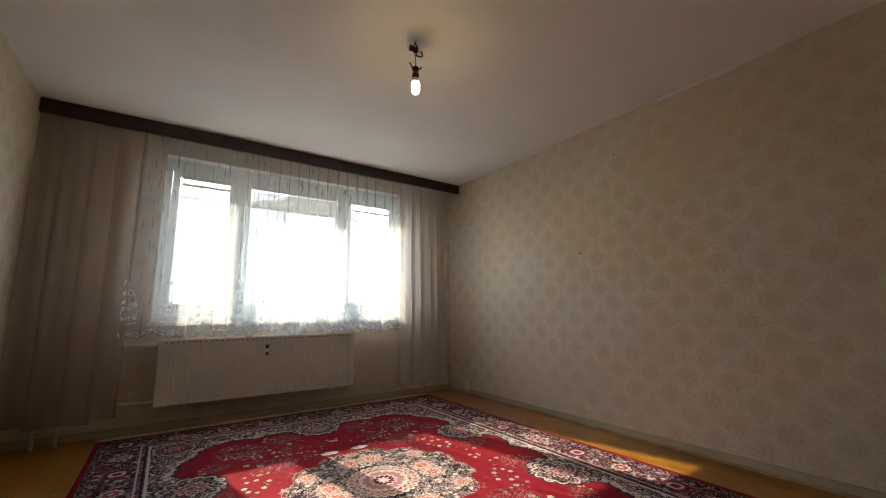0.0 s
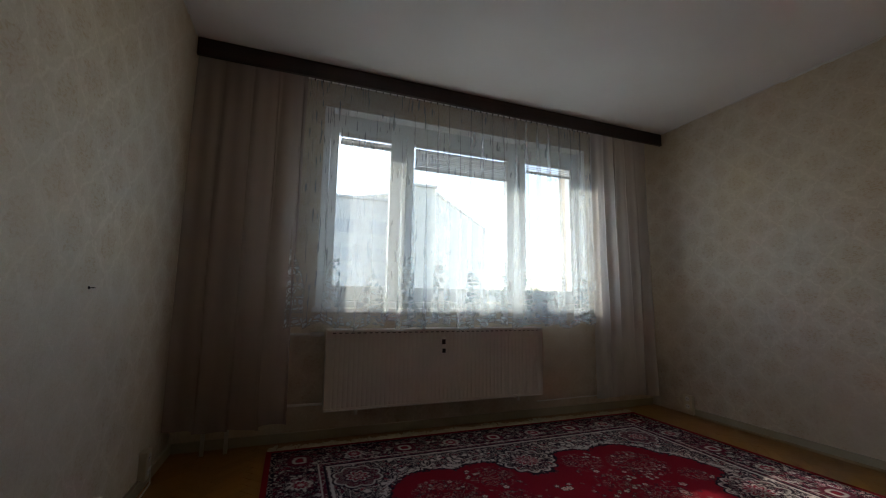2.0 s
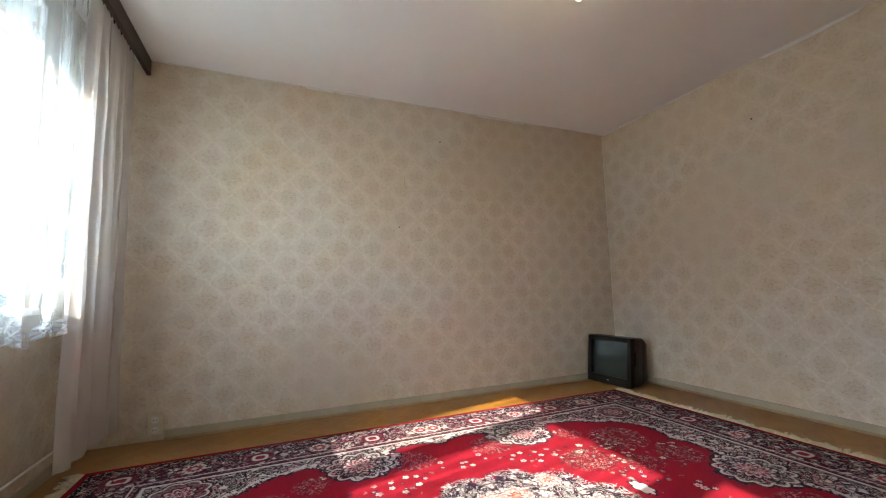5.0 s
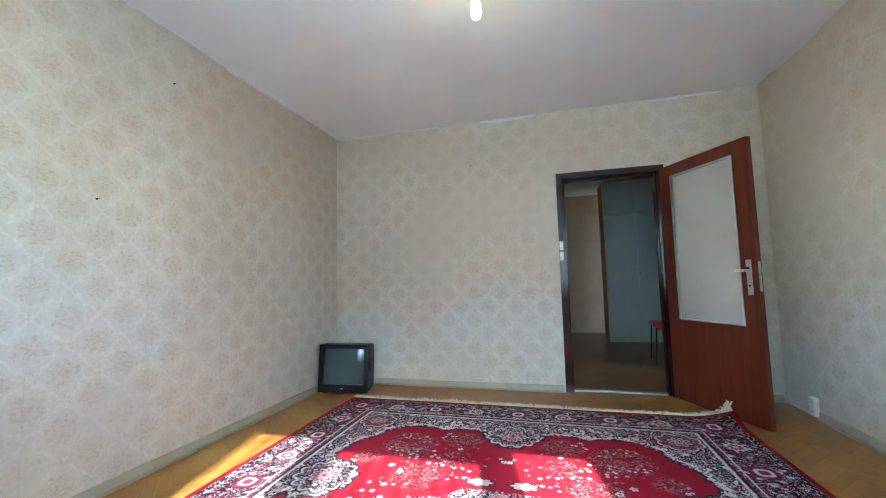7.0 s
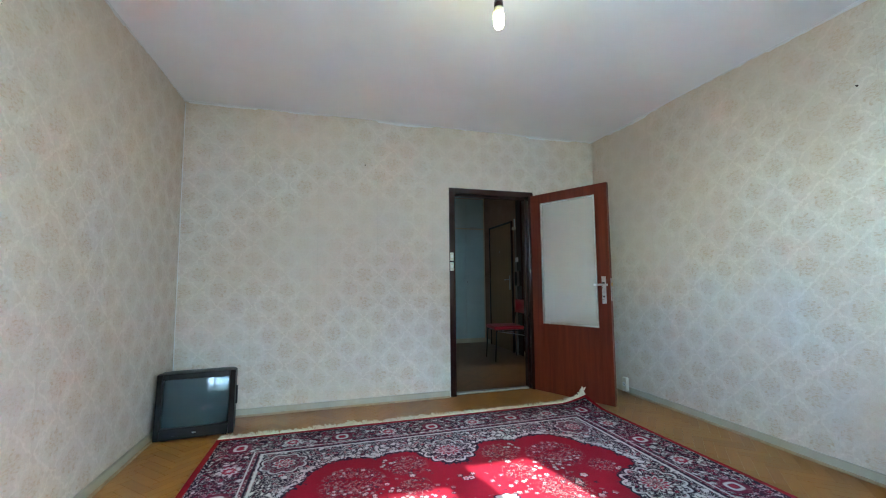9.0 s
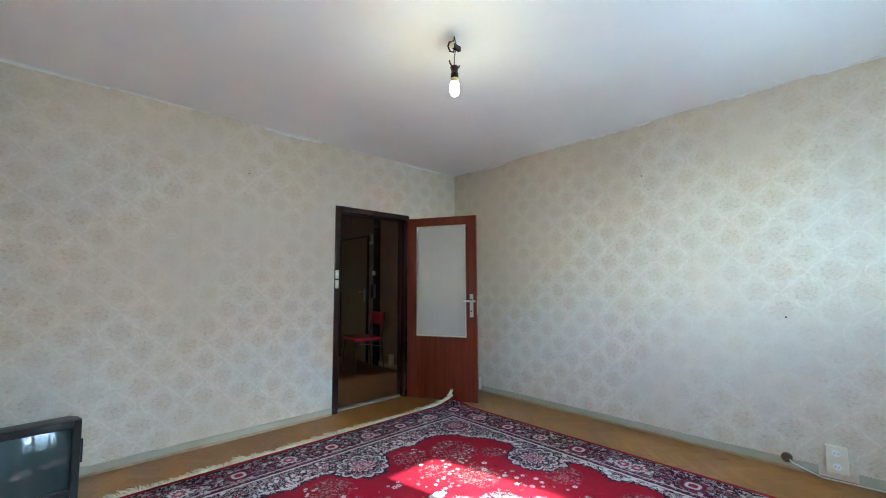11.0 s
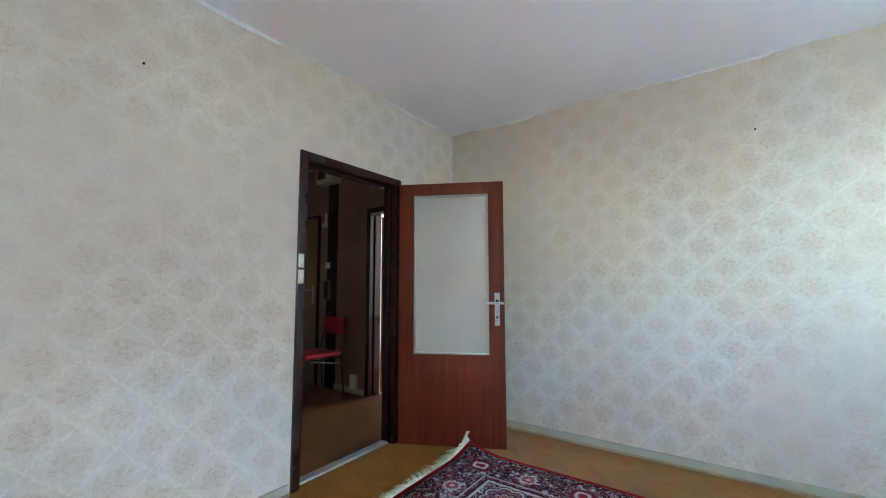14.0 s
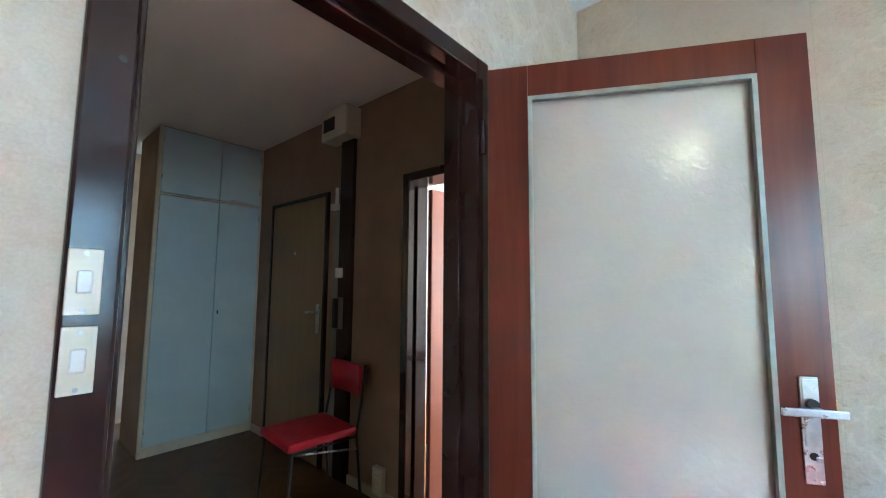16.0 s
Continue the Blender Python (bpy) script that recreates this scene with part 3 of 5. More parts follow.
def part(name, bm, material, parent=None, label="", kind=""):
    bmesh.ops.recalc_face_normals(bm, faces=bm.faces)
    me = bpy.data.meshes.new(name)
    bm.to_mesh(me)
    bm.free()
    for mm in material if isinstance(material, (list, tuple)) else [material]:
        me.materials.append(mm)
    ob = new(name, me)
    if parent is not None:
        ob.parent = parent
    if label or kind:
        tagged(ob, label, kind=kind)
    return ob


def thing(name, at, label, category, group="", rz=0.0):
    e = new(name)
    e.empty_display_size = 0.05
    e.matrix_basis = pose(*at, 0, 0, rz)
    return tagged(e, label, category, group)


def wall(name, bm, material, label):
    return tagged(part(name, bm, material), label, "wall", kind="structure")


def grid_sheet(xs, fn, nz, uvfn):
    """A sheet of points fn(x, k) for k in 0..nz along each x, with texture places."""
    bm = bmesh.new()
    uvl = bm.loops.layers.uv.new("UVMap")
    cols = [[bm.verts.new(fn(x, k / nz)) for k in range(nz + 1)] for x in xs]
    for i in range(len(xs) - 1):
        for k in range(nz):
            f = bm.faces.new((cols[i][k], cols[i + 1][k], cols[i + 1][k + 1], cols[i][k + 1]))
            f.smooth = True
            for lp, (x, t) in zip(f.loops, ((xs[i], k), (xs[i + 1], k), (xs[i + 1], k + 1), (xs[i], k + 1))):
                lp[uvl].uv = uvfn(x, t / nz)
    return bm


# ---------------------------------------------------------------- the living room: floor, walls, ceiling
T = 0.10
NB = 4.86   # outer face of the window wall
WX0, WX1, WZ0, WZ1 = 0.82, 3.26, 0.90, 2.44
DX0, DX1, DZ = 0.80, 1.65, 1.985

floor = tagged(part("floor", boxes((0.0, W + 0.2, -0.06, NB, -0.12, -0.004)), M_FLOOR), "worn yellow-brown lacquered parquet floor in herringbone", "floor", kind="structure")
tagged(part("hall_floor", boxes((-2.6, W + 0.2, -4.6, -0.061, -0.12, -0.001)), M_HALLF), "dark brown parquet floor of the hall", "floor", kind="structure")
tagged(part("ceiling", boxes((-2.6, W + 0.2, -4.6, NB, H, H + 0.12)), M_CEIL), "matt white painted ceiling, slightly stained", "ceiling", kind="structure")
wall("wall_east", boxes((W, W + 0.2, -T, NB, 0, H)), M_WALL, "wall with old beige medallion wallpaper")
wall("wall_west", boxes((-T, 0.0, -T, NB, 0, H)), M_WALL, "wall with old beige medallion wallpaper and sockets")
wall("wall_south", boxes((0.0, DX0, -T, 0, 0, H), (DX1, W, -T, 0, 0, H), (DX0, DX1, -T, 0, DZ, H)), M_WALL, "wall with old beige medallion wallpaper round the door")
wall("wall_north", boxes((0.0, WX0, L, NB, 0, H), (WX1, W, L, NB, 0, H), (WX0, WX1, L, NB, 0, WZ0), (WX0, WX1, L, NB, WZ1, H)), M_WALL, "window wall with old beige wallpaper behind the curtains")
M_REVEAL = m_plain("reveal_paint", (0.80, 0.80, 0.79), (0.74, 0.74, 0.73), 0.7, 5, 0.2)
tagged(part("window_reveal", boxes((WX0 - 0.0, WX0 + 0.006, L - 0.004, 4.56, WZ0, WZ1), (WX1 - 0.006, WX1, L - 0.004, 4.56, WZ0, WZ1), (WX0 + 0.006, WX1 - 0.006, L - 0.004, 4.56, WZ1 - 0.006, WZ1)), M_REVEAL), "white painted reveal of the window opening", "window reveal", kind="structure")


def baseboard(name, rows):
    bm = bmesh.new()
    for x0, x1, y0, y1, ax in rows:
        box_bm(bm, x0, x1, y0, y1, 0.0, 0.062, 0.004)
    tagged(part(name, bm, M_BASE), "grey-green painted wooden baseboard along the wall", "baseboard", kind="structure")


baseboard("baseboard_east", [(W - 0.018, W - 0.001, 0.0, 4.02, 1)])
baseboard("baseboard_west", [(0.001, 0.018, 0.43, 3.28, 1), (0.001, 0.018, 3.46, L, 1)])
baseboard("baseboard_south", [(1.70, W - 0.02, 0.001, 0.018, 0), (0.02, 0.75, 0.001, 0.018, 0)])
baseboard("baseboard_north", [(0.02, W - 0.02, L - 0.018, L - 0.001, 0)])
for x0, x1, y0, y1 in ((W - 0.030, W - 0.019, 0.02, 4.02), (0.019, 0.030, 0.43, 3.28)):
    tagged(part("trim", boxes((x0, x1, y0, y1, 0.0, 0.016), bevel=0.003), M_STRIP), "thin wooden strip in front of the baseboard", "trim", kind="structure")
tagged(part("trim", boxes((1.70, W - 0.035, 0.019, 0.030, 0.0, 0.016), bevel=0.003), M_STRIP), "thin wooden strip in front of the baseboard", "trim", kind="structure")

# ---------------------------------------------------------------- window
win = thing("window_1", (0, 4.56, 0), "old white wooden three-part window with rolled-up blinds", "window")
win["kind"] = "structure"
FY0, FY1 = 0.0, 0.09
part("window_frame", boxes((WX0, WX0 + 0.055, FY0, FY1, WZ0, WZ1), (WX1 - 0.055, WX1, FY0, FY1, WZ0, WZ1), (WX0 + 0.055, WX1 - 0.055, FY0, FY1, WZ1 - 0.10, WZ1), (WX0 + 0.055, WX1 - 0.055, FY0, FY1, WZ0, WZ0 + 0.05), (1.425, 1.495, FY0, FY1, WZ0 + 0.05, WZ1 - 0.10), (2.51, 2.58, FY0, FY1, WZ0 + 0.05, WZ1 - 0.10), bevel=0.004), M_FRAME, win)
for sx0, sx1 in ((WX0 + 0.058, 1.422), (1.498, 2.507), (2.583, WX1 - 0.058)):
    z0, z1, w = WZ0 + 0.053, WZ1 - 0.103, 0.062
    sash = part("sash", boxes((sx0, sx0 + w, -0.02, 0.05, z0, z1), (sx1 - w, sx1, -0.02, 0.05, z0, z1), (sx0 + w, sx1 - w, -0.02, 0.05, z1 - w, z1), (sx0 + w, sx1 - w, -0.02, 0.05, z0, z0 + 0.115), bevel=0.006), M_FRAME, win)
    pane = part("pane", boxes((sx0 + w - 0.005, sx1 - w + 0.005, 0.010, 0.014, z0 + 0.110, z1 - w + 0.005)), M_GLASS, win)
    pane.visible_shadow = False
tagged(part("window_sill", boxes((WX0 - 0.02, WX1 + 0.02, L - 0.06, 4.538, WZ0 - 0.03, WZ0 + 0.003), bevel=0.006), M_WHITE), "narrow white painted window sill", "window sill", kind="structure")
M_BLIND = m_plain("blind_slat", (0.72, 0.72, 0.71), (0.64, 0.64, 0.63), 0.4, 20, 0.03)
for bx0, bx1, n, zb in ((0.95, 1.36, 3, 2.19), (1.56, 2.45, 10, 2.06), (2.64, 3.14, 3, 2.17)):
    bl = thing("window_blind", ((bx0 + bx1) / 2, 4.522, 2.24), "drawn-up grey slatted blind on the window sash", "blind", "blinds of the window")
    hw = (bx1 - bx0) / 2
    part("head_rail", boxes((-hw, hw, -0.012, 0.012, 0, 0.03), bevel=0.003), M_BLIND, bl)
    part("bottom_rail", boxes((-hw, hw, -0.012, 0.012, zb - 2.24 - 0.014, zb - 2.24 + 0.004), bevel=0.003), M_BLIND, bl)
    for i in range(n):
        z = -0.012 - (2.225 - zb) * (i + 0.4) / n
        part("slat", boxes((-hw + 0.004, hw - 0.004, -0.006, 0.006, z - 0.0115 * 0.5, z + 0.0115 * 0.5) if n > 5 else (-hw + 0.004, hw - 0.004, -0.012, 0.012, z - 0.0012, z + 0.0008)), M_BLIND, bl)
    part("cord", tube(bmesh.new(), [(-hw + 0.02, -0.015, 0), (-hw + 0.02, -0.015, -1.0 if n > 5 else -0.7)], 0.0015, 6), M_BLIND, bl)

# pelmet over the curtains
pel = thing("curtain_pelmet", (0, 0, H), "dark brown wooden pelmet board fixed under the ceiling", "curtain pelmet")
part("front_board", boxes((0.003, W - 0.003, 4.200, 4.226, 2.512 - H, -0.002), bevel=0.003), M_PEL, pel)
part("top_board", boxes((0.003, W - 0.003, 4.227, 4.33, -0.022, -0.002), bevel=0.003), M_PEL, pel)
part("curtain_rail", boxes((0.003, W - 0.003, 4.240, 4.256, -0.040, -0.0225), (0.003, W - 0.003, 4.268, 4.284, -0.040, -0.0225), bevel=0.002), M_WHITE, pel)


def folds(x, k, seed, amp, freq, lo=0.3):
    """The depth of a curtain's folds at x, deeper towards the hem."""
    a = 0.0
    for j, (f, w) in enumerate(((1.0, 1.0), (1.73, 0.55), (2.9, 0.3))):
        ph = seed * 1.7 + j * 2.1 + 0.9 * math.sin(x * 2.3 + seed + j)
        a += w * math.sin(x * freq * f + ph)
    return amp * a * (lo + (1 - lo) * (1 - k) ** 0.6)


def curtain(name, x0, x1, y, z0, z1, amp, freq, seed, mtl, label, hem=0.01, n=220, flow=0.0, cloth=1.25):
    def fn(x, k):
        wavy = hem * (0.9 * abs(math.sin(x * freq * 0.31 + seed)) - 0.6 + 0.45 * math.sin(x * freq * 0.23 + 2 * seed))
        zb = z0 + wavy
        z = zb + (z1 - zb) * k
        am = amp * (0.35 + 0.9 * min(1.0, max(0.0, (x - 1.0) / 1.2))) if x1 - x0 > 2 else amp
        yy = y + folds(x, k, seed, am, freq) + 0.006 * noise.noise(Vector((x * 9, z * 3, seed)))
        xx = x + am * (3.4 if x1 - x0 > 2 else 2.4) * math.sin(x * freq * 0.97 + seed * 3 + 2.0 * math.sin(x * 3.1 + seed)) * (0.35 + 0.65 * (1 - k)) + flow * (1 - k) ** 1.5 + 0.012 * noise.noise(Vector((x * 5, z * 2.2, seed + 9))) * (1 - k)
        if x1 - x0 > 2:
            yy += (0.020 * math.sin(x * 23 + 1.6 * math.sin(x * 3.3)) + 0.012 * math.sin(x * 41 + 2)) * (1 - k) ** 0.7
        if k > 0.985:
            yy = y + (yy - y) * 0.5
        return (xx - (x0 + x1) / 2, yy - y, z - z0)
    xs = [x0 + (x1 - x0) * i / n for i in range(n + 1)]
    e = thing(name, ((x0 + x1) / 2, y, z0), label, "curtain", "curtains of the window")
    part("cloth", grid_sheet(xs, fn, 26, lambda x, t: (x * cloth, t * (z1 - z0))), mtl, e)
    bm = bmesh.new()
    step = 0.055
    for i in range(int((x1 - x0) / step)):
        x = x0 + 0.02 + i * step - (x0 + x1) / 2
        box_bm(bm, x - 0.003, x + 0.003, -0.004, 0.004, z1 - z0 - 0.01, z1 - z0 + 0.055)
    part("glider", bm, M_DARK, e, kind="stuff")
    return e


curtain("curtain", 0.60, 3.20, 4.275, 0.78, 2.535, 0.017, 62, 1.0, M_SHEER, "short white voile curtain with woven flowers over the sill", 0.045, 900)
curtain("curtain", 0.02, 0.70, 4.248, 0.17, 2.545, 0.018, 36, 4.0, M_SHEER_SHADED, "long sheer curtain, brown-grey with painted-in shade, hanging nearly to the floor", 0.02, 150)
curtain("curtain", 3.16, 3.84, 4.248, 0.16, 2.545, 0.018, 48, 7.0, M_SHEER_LONG, "long whitish sheer curtain hanging nearly to the floor", 0.02, 150)

# ---------------------------------------------------------------- radiator
RX0, RX1, RZ0, RZ1 = 0.902, 2.63, 0.213, 0.758
rad = thing("radiator", ((RX0 + RX1) / 2, 4.345, RZ0), "long white steel panel radiator with ribbed front under the window", "radiator")
hw, hz = (RX1 - RX0) / 2, RZ1 - RZ0
bm = bmesh.new()
ribs = 52
prof = []
for i in range(ribs):
    a = -hw + 0.02 + (2 * hw - 0.04) * i / ribs
    w = (2 * hw - 0.04) / ribs
    prof += [(a, 0.003), (a + w * 0.3, 0.0), (a + w * 0.7, 0.0)]
prof = [(-hw, 0.0), (-hw + 0.02, 0.0)] + prof[1:] + [(hw, 0.0)]
front = [[bm.verts.new((x, -0.048 + d, z)) for x, d in prof] for z in (0.02, hz - 0.02)]
for i in range(len(prof) - 1):
    bm.faces.new((front[0][i], front[0][i + 1], front[1][i + 1], front[1][i]))
box_bm(bm, -hw, hw, -0.049, -0.036, 0.0, 0.02, 0.003)
box_bm(bm, -hw, hw, -0.049, -0.036, hz - 0.02, hz - 0.002, 0.003)
box_bm(bm, -hw, hw, -0.041, -0.034, 0.02, hz - 0.02)
part("front_panel", bm, M_RAD, rad)
part("rear_panel", boxes((-hw, hw, 0.036, 0.048, 0, hz), bevel=0.003), M_RAD, rad)
for sx in (-hw + 0.001, hw - 0.013):
    part("side_panel", boxes((sx, sx + 0.012, -0.033, 0.034, 0.004, hz - 0.004), bevel=0.002), M_RAD, rad)
bars = boxes((-hw, hw, -0.034, -0.024, hz - 0.006, hz), (-hw, hw, 0.024, 0.034, hz - 0.006, hz))
for i in range(58):
    x = -hw + 0.014 + (2 * hw - 0.028) * i / 57
    box_bm(bars, x - 0.008, x + 0.008, -0.024, 0.024, hz - 0.006, hz - 0.001)
part("top_grille", bars, M_RAD, rad)
# Thin dark bars on the panel, coloured as the shade inside its slots.
M_SLOT_SHADE = m_plain("slot_painted_shade", (0.05, 0.045, 0.04), (0.04, 0.04, 0.04), 0.8)
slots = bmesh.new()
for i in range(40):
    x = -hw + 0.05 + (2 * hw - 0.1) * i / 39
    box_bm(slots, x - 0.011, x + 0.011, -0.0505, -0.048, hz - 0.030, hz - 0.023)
part("slot", slots, M_SLOT_SHADE, rad, kind="stuff")
rim = bmesh.new()
for i in range(64):
    x = -hw + 0.03 + (2 * hw - 0.06) * i / 63
    box_bm(rim, x - 0.009, x + 0.009, -0.052, -0.049, 0.004, 0.010)
part("lower_rim", rim, M_WHITE, rad, kind="stuff")
for x in (-hw + 0.22, hw - 0.22):
    part("bracket", boxes((x - 0.01, x + 0.01, -0.02, 0.05, -0.02, 0.001), (x - 0.01, x + 0.01, -0.03, -0.018, -0.035, 0.001), bevel=0.002), M_RAD, rad)
v = thing("heat_meter", (1.745, 4.2955, 0.57), "small white and dark heat meter clipped on the radiator", "heat meter")
part("housing", boxes((-0.020, 0.020, -0.022, 0.001, 0.0, 0.125), bevel=0.005), M_WHITE, v)
part("display", boxes((-0.014, 0.015, -0.025, -0.0225, 0.072, 0.108), bevel=0.001), M_BLACK, v)
part("seal_cover", boxes((-0.010, 0.016, -0.026, -0.0225, 0.008, 0.040), bevel=0.002), M_BLACK, v)
pipe = thing("heating_pipe", (0, 4.40, 0), "white painted heating pipes with the radiator valve along the wall", "pipe")
part("lower_pipe", tube(bmesh.new(), [(0.03, 0, 0.26), (0.60, 0, 0.25), (0.90, 0, 0.245)], 0.009, 12), M_RAD, pipe)
part("upper_pipe", tube(bmesh.new(), [(0.03, 0, 0.73), (0.89, 0, 0.72)], 0.009, 12), M_RAD, pipe)
part("valve", tube(bmesh.new(), [(0.80, -0.01, 0.72), (0.86, -0.01, 0.72), (0.89, -0.01, 0.72)], [0.014, 0.019, 0.012], 14), M_RAD, pipe)
part("riser", tube(bmesh.new(), [(0.20, -0.04, 0.0), (0.20, -0.04, 2.6)], 0.012, 12), M_RAD, pipe)
part("riser", tube(bmesh.new(), [(0.33, -0.04, 0.0), (0.33, -0.04, 2.6)], 0.012, 12), M_RAD, pipe)
part("skirting_pipe", tube(bmesh.new(), [(2.66, 0.03, 0.13), (3.96, 0.03, 0.14)], 0.006, 8), M_RAD, pipe)

# ---------------------------------------------------------------- rug
rug = thing("rug", (2.06, 2.40, 0.0), "large red floral rug with navy border, one fringed corner turned up", "rug")
bm = bmesh.new()
NX, NY = 60, 76


def rug_z(x, y):
    lift = max(0.0, 1 - math.hypot(x + 1.49, y + 1.88) / 0.26)
    return 0.009 + 0.055 * lift ** 1.5 + 0.0015 * noise.noise(Vector((x * 2, y * 2, 3)))


def rug_xy(x, y):
    return (x + 0.012 * noise.noise(Vector((0.3, y * 1.1, 5))), y + 0.012 * noise.noise(Vector((x * 1.1, 0.7, 8))))


top = [[bm.verts.new((*rug_xy(x, y), rug_z(x, y))) for y in (-1.88 + 3.76 * j / NY for j in range(NY + 1))] for x in (-1.49 + 2.98 * i / NX for i in range(NX + 1))]
for i in range(NX):
    for j in range(NY):
        bm.faces.new((top[i][j], top[i + 1][j], top[i + 1][j + 1], top[i][j + 1])).smooth = True
border = [top[i][0] for i in range(NX + 1)] + [top[NX][j] for j in range(1, NY + 1)] + [top[i][NY] for i in range(NX - 1, -1, -1)] + [top[0][j] for j in range(NY - 1, 0, -1)]
low = [bm.verts.new((v_.co.x, v_.co.y, max(0.001, v_.co.z - 0.008))) for v_ in border]
for k in range(len(border)):
    a, b = k, (k + 1) % len(border)
    bm.faces.new((border[a], border[b], low[b], low[a]))
part("woven_field", bm, M_RUG, rug)
for sgn in (-1, 1):
    bm = bmesh.new()
    rnd = random.Random(5 + sgn)
    x = -1.485
    lean = 0.0
    while x < 1.485:
        lean = 0.93 * lean + rnd.uniform(-0.02, 0.02)
        clump = 0.5 + 0.5 * noise.noise(Vector((x * 4.5, sgn, 0))) + 0.25 * noise.noise(Vector((x * 23, sgn, 4)))
        ln = rnd.uniform(0.030, 0.075) + 0.16 * max(0, clump - 0.45)
        bx, by = rug_xy(x, sgn * 1.88)
        z = rug_z(x, sgn * 1.88)
        ex = bx + lean + rnd.uniform(-0.012, 0.012)
        ey = by + sgn * ln
        if sgn < 0 and x < -1.40:
            k_ = (-1.40 - x) / 0.085
            tube(bm, [(bx, by, z - 0.003), (bx + 0.01 * k_, by - 0.020, z + 0.030 * k_), (bx + rnd.uniform(-0.02, 0.03), by - 0.03 + 0.03 * k_, z + 0.075 * k_ * rnd.uniform(0.7, 1.1))], [0.005, 0.007, 0.005], 4)
            x += rnd.uniform(0.002, 0.004)
            continue
        tube(bm, [(bx, by, z - 0.003), ((bx + ex) / 2, (by + ey) / 2, z + rnd.uniform(0.0, 0.008)), (ex, ey, max(0.004, z * 0.5) + rnd.uniform(0, 0.006))], [0.0045, 0.006, 0.004], 4)
        x += rnd.uniform(0.004, 0.008)
    part("fringe", bm, M_FRINGE, rug, "cream cotton fringe", kind="stuff")

# ---------------------------------------------------------------- door to the hall
df = thing("door_1", (0, 0, 0), "dark mahogany door with a tall frosted pane, standing open, in a dark brown frame", "door")
df["kind"] = "structure"
FX0, FX1, FZ = 0.764, 1.686, 2.020
part("door_frame", boxes((FX1 - 0.058, FX1, -T - 0.008, 0.014, 0, FZ), (FX0, FX0 + 0.058, -T - 0.008, 0.014, 0, FZ), (FX0 + 0.058, FX1 - 0.058, -T - 0.008, 0.014, FZ - 0.055, FZ), bevel=0.005), M_DARK, df)
part("door_stop", boxes((FX1 - 0.075, FX1 - 0.059, -T - 0.004, -0.045, 0, FZ - 0.056), (FX0 + 0.059, FX0 + 0.075, -T - 0.004, -0.045, 0, FZ - 0.056), (FX0 + 0.075, FX1 - 0.075, -T - 0.004, -0.045, FZ - 0.072, FZ - 0.056), bevel=0.003), M_DARK, df)
part("threshold", boxes((FX0 + 0.076, FX1 - 0.076, -0.095, -0.03, 0.0, 0.016), bevel=0.005), m_plain("threshold_metal", (0.42, 0.47, 0.50), (0.34, 0.38, 0.41), 0.35, 9, 0.1, metal=0.6), df)
hinge = Vector((0.795, 0.035))
free = Vector((0.428, 0.746))
leaf_len = (free - hinge).length
leaf = part("leaf", boxes((0, 0.115, -0.02, 0.02, 0.0, 1.96), (leaf_len - 0.115, leaf_len, -0.02, 0.02, 0.0, 1.96), (0.115, leaf_len - 0.115, -0.02, 0.02, 0.0, 0.66), (0.115, leaf_len - 0.115, -0.02, 0.02, 1.865, 1.96), bevel=0.002), M_MAHOG, df, "red-brown mahogany veneer leaf")
leaf.matrix_basis = pose(hinge.x, hinge.y, 0.010, 0, 0, math.degrees(math.atan2(free.y - hinge.y, free.x - hinge.x)))
a, b = 0.115, leaf_len - 0.115
M_BEAD = m_plain("glazing_bead", (0.33, 0.34, 0.31), (0.26, 0.27, 0.25), 0.5, 20, 0.1)
for sy in (-1, 1):
    y0, y1 = sorted((sy * 0.008, sy * 0.024))
    part("glazing_bead", boxes((a, a + 0.012, y0, y1, 0.66, 1.865), (b - 0.012, b, y0, y1, 0.66, 1.865), (a + 0.012, b - 0.012, y0, y1, 0.66, 0.672), (a + 0.012, b - 0.012, y0, y1, 1.853, 1.865)), M_BEAD, leaf)
mg = mat("frosted_glass", (0.93, 0.95, 0.94), 0.14)
gg = G(mg)
gg.b.inputs["Transmission Weight"].default_value = 0.70
gg.b.inputs["IOR"].default_value = 1.12
gg.base(gg.mix(gg.ramp(gg.noise(gg.coord(), 4, 3), 0.3, 0.7), (0.92, 0.89, 0.84), (0.88, 0.85, 0.79)))
gg.b.inputs["Coat Weight"].default_value = 1.0
gg.b.inputs["Coat Roughness"].default_value = 0.06
gg.bump(gg.noise(gg.coord(), 42, 1, 0.5, 0.5), 0.34, 0.003)
gg.t.links.new(gg.b.inputs["Normal"].links[0].from_socket, gg.b.inputs["Coat Normal"])
part("pane", boxes((a + 0.002, b - 0.002, -0.004, 0.004, 0.662, 1.863)), mg, leaf, "tall frosted wavy glass pane")
